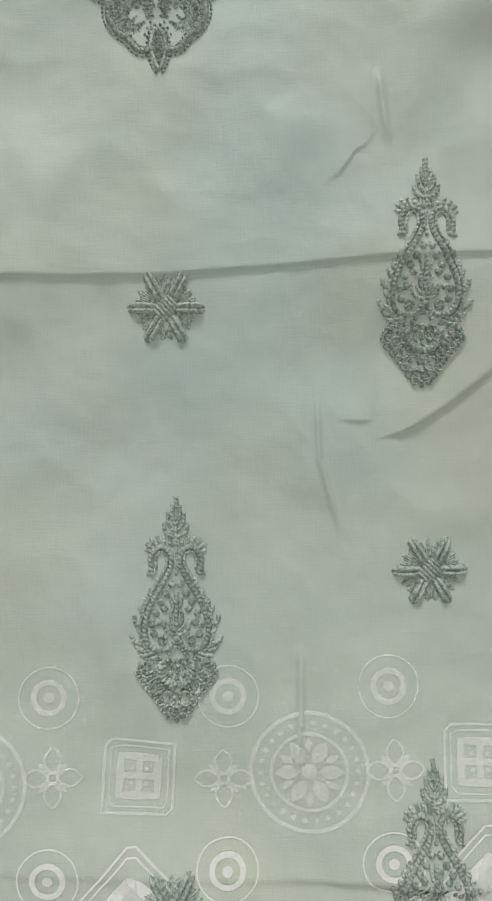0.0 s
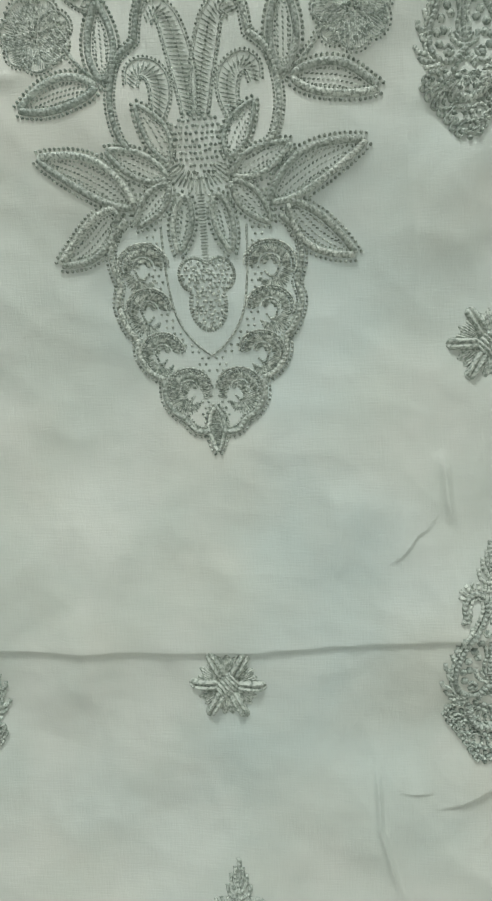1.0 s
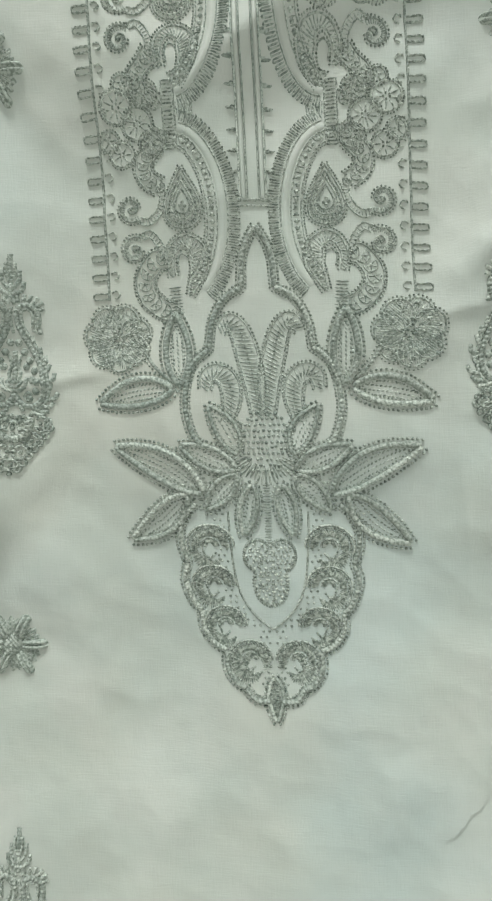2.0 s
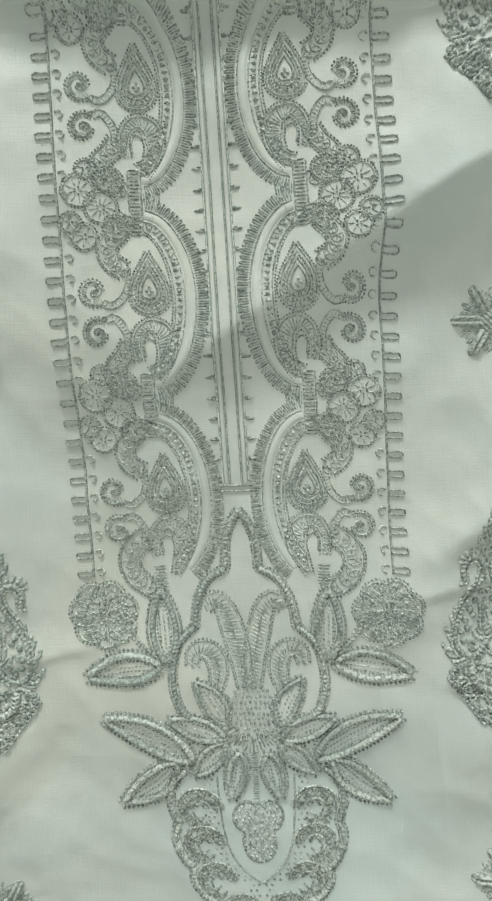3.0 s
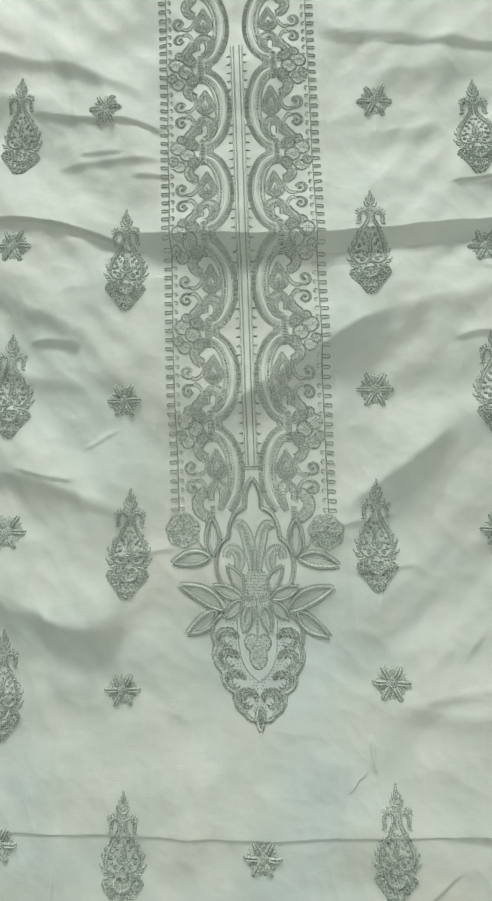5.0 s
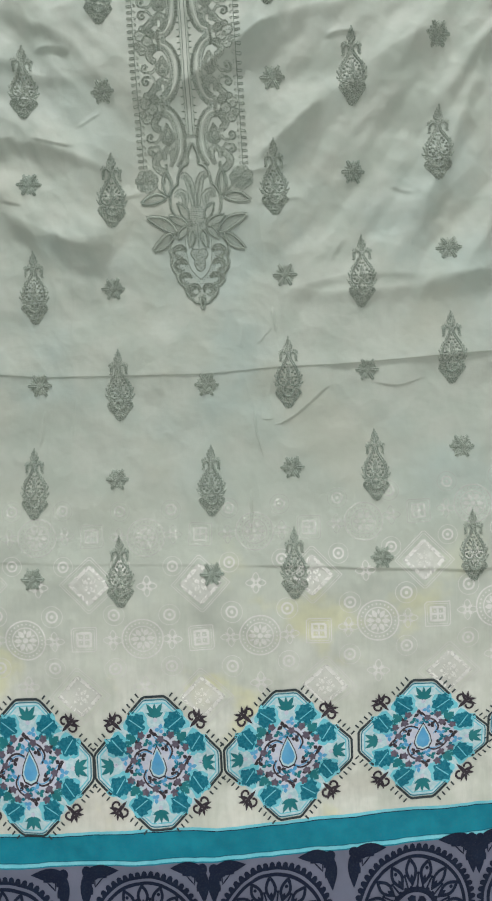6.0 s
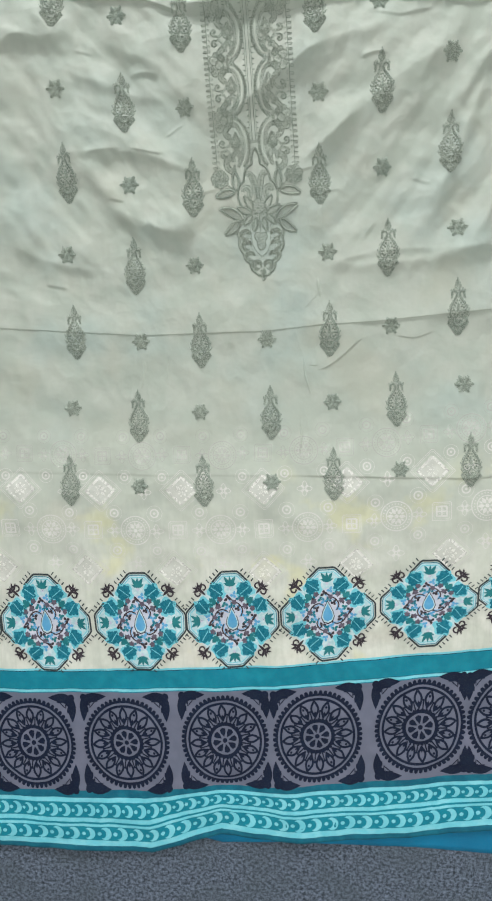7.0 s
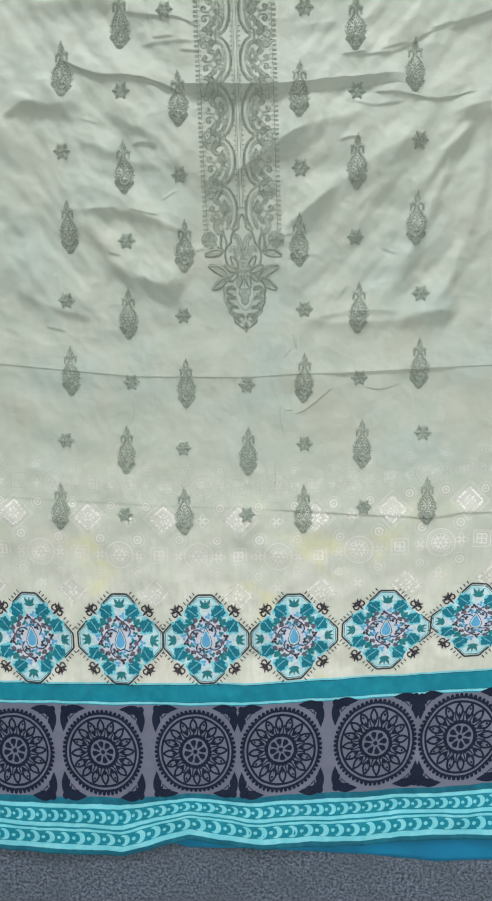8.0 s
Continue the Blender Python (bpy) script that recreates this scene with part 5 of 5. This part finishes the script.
        for t, r, m in ((0.25, 0.43, PL), (-0.12, 0.36, DG), (-0.35, 0.46, PL), (0.70, 0.47, TL), (0.60, 0.27, PL), (0.05, 0.50, TL), (-0.25, 0.29, SK), (0.45, 0.54, DG), (1.0, 0.31, TL), (0.95, 0.52, SK)):
            c = polar(r * R, a + t)
            for q in range(3):
                k.petal(c, c + polar(rng.uniform(0.06, 0.10) * R, a + t + q * 2.1 + rng.uniform(-0.4, 0.4)), 0.060 * R, m, L3)
    for n in range(4):
        a = math.pi / 4 + n * math.pi / 2
        k.shape([polar(0.60 * R, a) + polar(0.055 * R, a + q) for q in (0, 1.57, 3.14, 4.71)], DG, L3 + 0.00005)
        for t, r in ((0.30, 0.48), (-0.30, 0.50), (0.0, 0.40), (0.62, 0.38)):
            ragged(polar(r * R, a + t), 0.055 * R, RD, L3 + 0.00003, a, 14, 0.25)
    drop = np.array([(0, 0.27), (0.05, 0.17), (0.105, 0.05), (0.13, -0.07), (0.09, -0.17), (0, -0.21), (-0.09, -0.17), (-0.13, -0.07), (-0.105, 0.05), (-0.05, 0.17)])
    k.shape(drop * R * 1.10, PL, L3 + 0.00004)
    k.shape(drop * R * 0.97, MI, L3 + 0.00008)
    k.shape(drop * R * 0.80, SK, L3 + 0.00013)
    # dark curled flourishes in the four notches
    for n in range(4):
        a = math.pi / 4 + n * math.pi / 2
        u, s = polar(1, a), polar(1, a + math.pi / 2)
        o = u * 0.84 * R
        for t in (1, -1):
            c = o + s * t * 0.075 * R + u * 0.045 * R
            spiral = np.array([c + (u * math.cos(q) + s * t * math.sin(q)) * (0.078 - 0.010 * q) * R for q in np.linspace(-0.6, 4.2, 14)])
            k.stroke(spiral, 0.034 * R, PL, L3)
            k.petal(o + u * 0.06 * R, o + u * 0.15 * R + s * t * 0.150 * R, 0.048 * R, PL, L3)
            k.petal(o + u * 0.10 * R, o + u * 0.215 * R + s * t * 0.085 * R, 0.042 * R, PL, L3)
        k.petal(o - u * 0.10 * R, o + u * 0.20 * R, 0.060 * R, PL, L3)
    return k


def chain_link(s):
    """A crescent and a bead of the border chain."""
    k = Ink()
    a = np.linspace(-1.75, 1.75, 12)
    outer = np.stack([np.cos(a), np.sin(a)], 1) * s
    b = a[::-1]
    inner = np.stack([np.cos(b) * 0.62 - 0.42, np.sin(b) * 0.74], 1) * s
    v = np.vstack([outer, inner[::-1]])
    n = len(a)
    i = np.arange(n - 1)
    k.add(np.column_stack([v, np.full(2 * n, L1)]), np.stack([i, i + 1, i + 1 + n, i + n], 1)[:, ::-1], m=0)
    k.disc((-0.78 * s, 0), 0.30 * s, 0, L1, n=10)
    return k


def build_border():
    centre = medallion()
    for x, v in ((-0.509, -0.5775), (-0.368, -0.5775), (-0.2265, -0.5770), (-0.0795, -0.5750), (0.0554, -0.5745), (0.2017, -0.5705), (0.3316, -0.5700), (0.472, -0.570)):
        centre.print("printed_medallion", (x, v + 0.0005), (NAVY,), fabric, 0.02 * math.sin(40 * x), 1.0, stretch=1.13, label="navy round medallion printed on grey")
    tile = octagon_tile()
    for n in range(8):
        x = -0.4625 + 0.1342 * n - 0.002 * math.sin(2.2 * n)
        tile.print("printed_tile", (x, -0.3865 + 0.001 * math.sin(3 * n) + 0.0045 * step(0.0, 0.08, x) + 0.14 * max(0.0, x - 0.12) ** 1.25), (AQUA, CHARCOAL, FLORAL, LILAC, SKYBLUE, PLUM, MIST, LEAF, MAUVE), fabric, 0.02 * math.sin(5 * n), 1.0, stretch=1.12, label="teal and navy floral tile printed on cream")
    for v, s, pitch in ((-0.6780, 0.0078, 0.0193), (-0.7130, 0.0092, 0.0245)):
        for n in range(-29, 30):
            if abs(n * pitch) < 0.58:
                chain_link(1.12 * s * (1 + 0.05 * math.sin(n * 1.7))).print("chain_link", (n * pitch, v), (AQUA, DEEP_TEAL), fabric)


build_border()


def build_white_prints():
    """The white block-print: wheels, framed squares, lozenges and bull's eyes in rows."""
    def wheel():
        k = Ink()
        R = 0.0192
        k.ring((0, 0), 0.93 * R, 1.0 * R, 0, L1, 36)
        k.ring((0, 0), 0.60 * R, 0.66 * R, 0, L1, 30)
        for n in range(26):
            k.disc(polar(0.80 * R, n * math.pi / 13), 0.045 * R, 0, L1, n=7)
        for n in range(6):
            a = n * math.pi / 3
            k.petal(polar(0.16 * R, a), polar(0.58 * R, a), 0.24 * R, 0, L1)
            k.petal(polar(0.30 * R, a + 0.52), polar(0.58 * R, a + 0.52), 0.12 * R, 0, L1)
        k.disc((0, 0), 0.13 * R, 0, L1, n=10)
        return k

    def square_frame(k, r, w, off):
        p = np.array([polar(r * 1.414, off + i * math.pi / 2) for i in range(5)])
        k.stroke(p, w, 0, L1, 0.004)

    def window_square():
        k = Ink()
        square_frame(k, 0.0112, 0.0009, math.pi / 4)
        square_frame(k, 0.0093, 0.0005, math.pi / 4)
        square_frame(k, 0.0060, 0.0024, math.pi / 4)
        for u, v in ((1, 0), (0, 1)):
            k.stroke([(-0.0048 * u, -0.0048 * v), (0.0048 * u, 0.0048 * v)], 0.0020, 0, L1)
        for n in range(4):
            k.disc(polar(0.0034, n * math.pi / 2 + 0.785), 0.0007, 0, L1, n=8)
        return k

    def eye():
        k = Ink()
        k.ring((0, 0), 0.0094, 0.0099, 0, L1, 28)
        k.ring((0, 0), 0.0040, 0.0058, 0, L1, 20)
        k.disc((0, 0), 0.0017, 0, L1, n=10)
        return k

    def cross_flower():
        k = Ink()
        for n in range(4):
            a = n * math.pi / 2
            k.petal_line(polar(0.0012, a), polar(0.0095, a), 0.0055, 0.0008, 0, L1)
            k.petal(polar(0.002, a + 0.785), polar(0.0065, a + 0.785), 0.0022, 0, L1)
        k.ring((0, 0), 0.0012, 0.0022, 0, L1, 12)
        return k

    def lozenge():
        k = Ink()
        square_frame(k, 0.0208, 0.0007, 0.0)
        square_frame(k, 0.0188, 0.0006, 0.0)
        k.shape(even(np.array([polar(0.0215, i * math.pi / 2) for i in range(5)]), 0.004)[:-1], 1, L1)
        square_frame(k, 0.0134, 0.0036, 0.0)
        for n in range(4):
            a = n * math.pi / 2 + 0.785
            k.petal(polar(0.001, a), polar(0.0095, a), 0.0044, 0, L1)
            k.disc(polar(0.0072, a + 0.785), 0.0016, 0, L1, n=8)
        return k

    rng = np.random.default_rng(12)
    kinds = dict(printed_wheel=wheel(), printed_square=window_square(), printed_ring=eye(), printed_flower=cross_flower(), printed_lozenge=lozenge())

    def stamp(kind, x, v, size=1.0):
        if abs(x) < 0.52:
            low = v < -0.165
            v += np.interp(x, (-0.35, -0.2, 0.0, 0.1, 0.2, 0.33), (0.009, 0.001, 0.0, 0.005, 0.018, 0.034))
            kinds[kind].print(kind, (x, v + rng.normal(0, 0.0008)), (WHITE if low else FAINT, FAINT), fabric, rng.normal(0, 0.03), size)

    # two bands of wheels and squares with a ring on either side of each flower, and lozenges below the squares
    for v, x0, pitch, size in ((-0.1495, 0.0445, 0.1085, 1.0), (-0.2530, 0.0475, 0.1175, 1.1)):
        for n in range(-5, 5):
            x = x0 + n * pitch
            stamp("printed_wheel", x, v, size)
            stamp("printed_square", x - pitch / 2, v, size)
            for side in (-1, 1):
                stamp("printed_flower", x + side * pitch / 4, v, size)
                stamp("printed_ring", x + side * pitch * 0.235, v + 0.0250, size)
                stamp("printed_ring", x + side * pitch * 0.240, v - 0.0290, size)
            stamp("printed_flower", x, v - 0.0500, 1.1 * size)
    for v, x0, pitch in ((-0.1970, -0.0105, 0.1110), (-0.3120, -0.0120, 0.1240)):
        for n in range(-4, 5):
            stamp("printed_lozenge", x0 + n * pitch, v, 1.0 if v > -0.25 else 1.08)


build_white_prints()


# ---- the second layer of the cloth, showing below the hem ----
def build_under_layer():
    xs = np.linspace(-0.14, 0.60, 150)
    low = np.interp(xs, (-0.14, -0.09, 0.003, 0.197, 0.307, 0.394, 0.60), (-0.735, -0.7475, -0.7460, -0.7505, -0.7590, -0.7530, -0.742))
    rows = np.linspace(0, 1, 14)
    X, T = np.meshgrid(xs, rows)
    Y = low[None] + T * (-0.66 - low[None])
    Z = 0.0014 + 0.0016 * step(0, 0.25, T) + 0.0012 * np.sin(X * 23) * T * (1 - T) + 0.0005 * swell(X, Y, 0.02, 4)
    Z = np.minimum(Z, 0.0026) - 0.0008
    idx = np.arange(X.size).reshape(X.shape)
    quads = np.stack([idx[:-1, :-1], idx[:-1, 1:], idx[1:, 1:], idx[1:, :-1]], -1).reshape(-1, 4)
    ob = link_mesh("under_layer", np.stack([X, Y, Z], -1).reshape(-1, 3), quads, np.zeros((0, 3)), (BLUE,), fabric, "bright blue lower layer showing below the hem")
    thick = ob.modifiers.new("thickness", 'SOLIDIFY')
    thick.thickness, thick.offset = 0.0006, -1.0


build_under_layer()
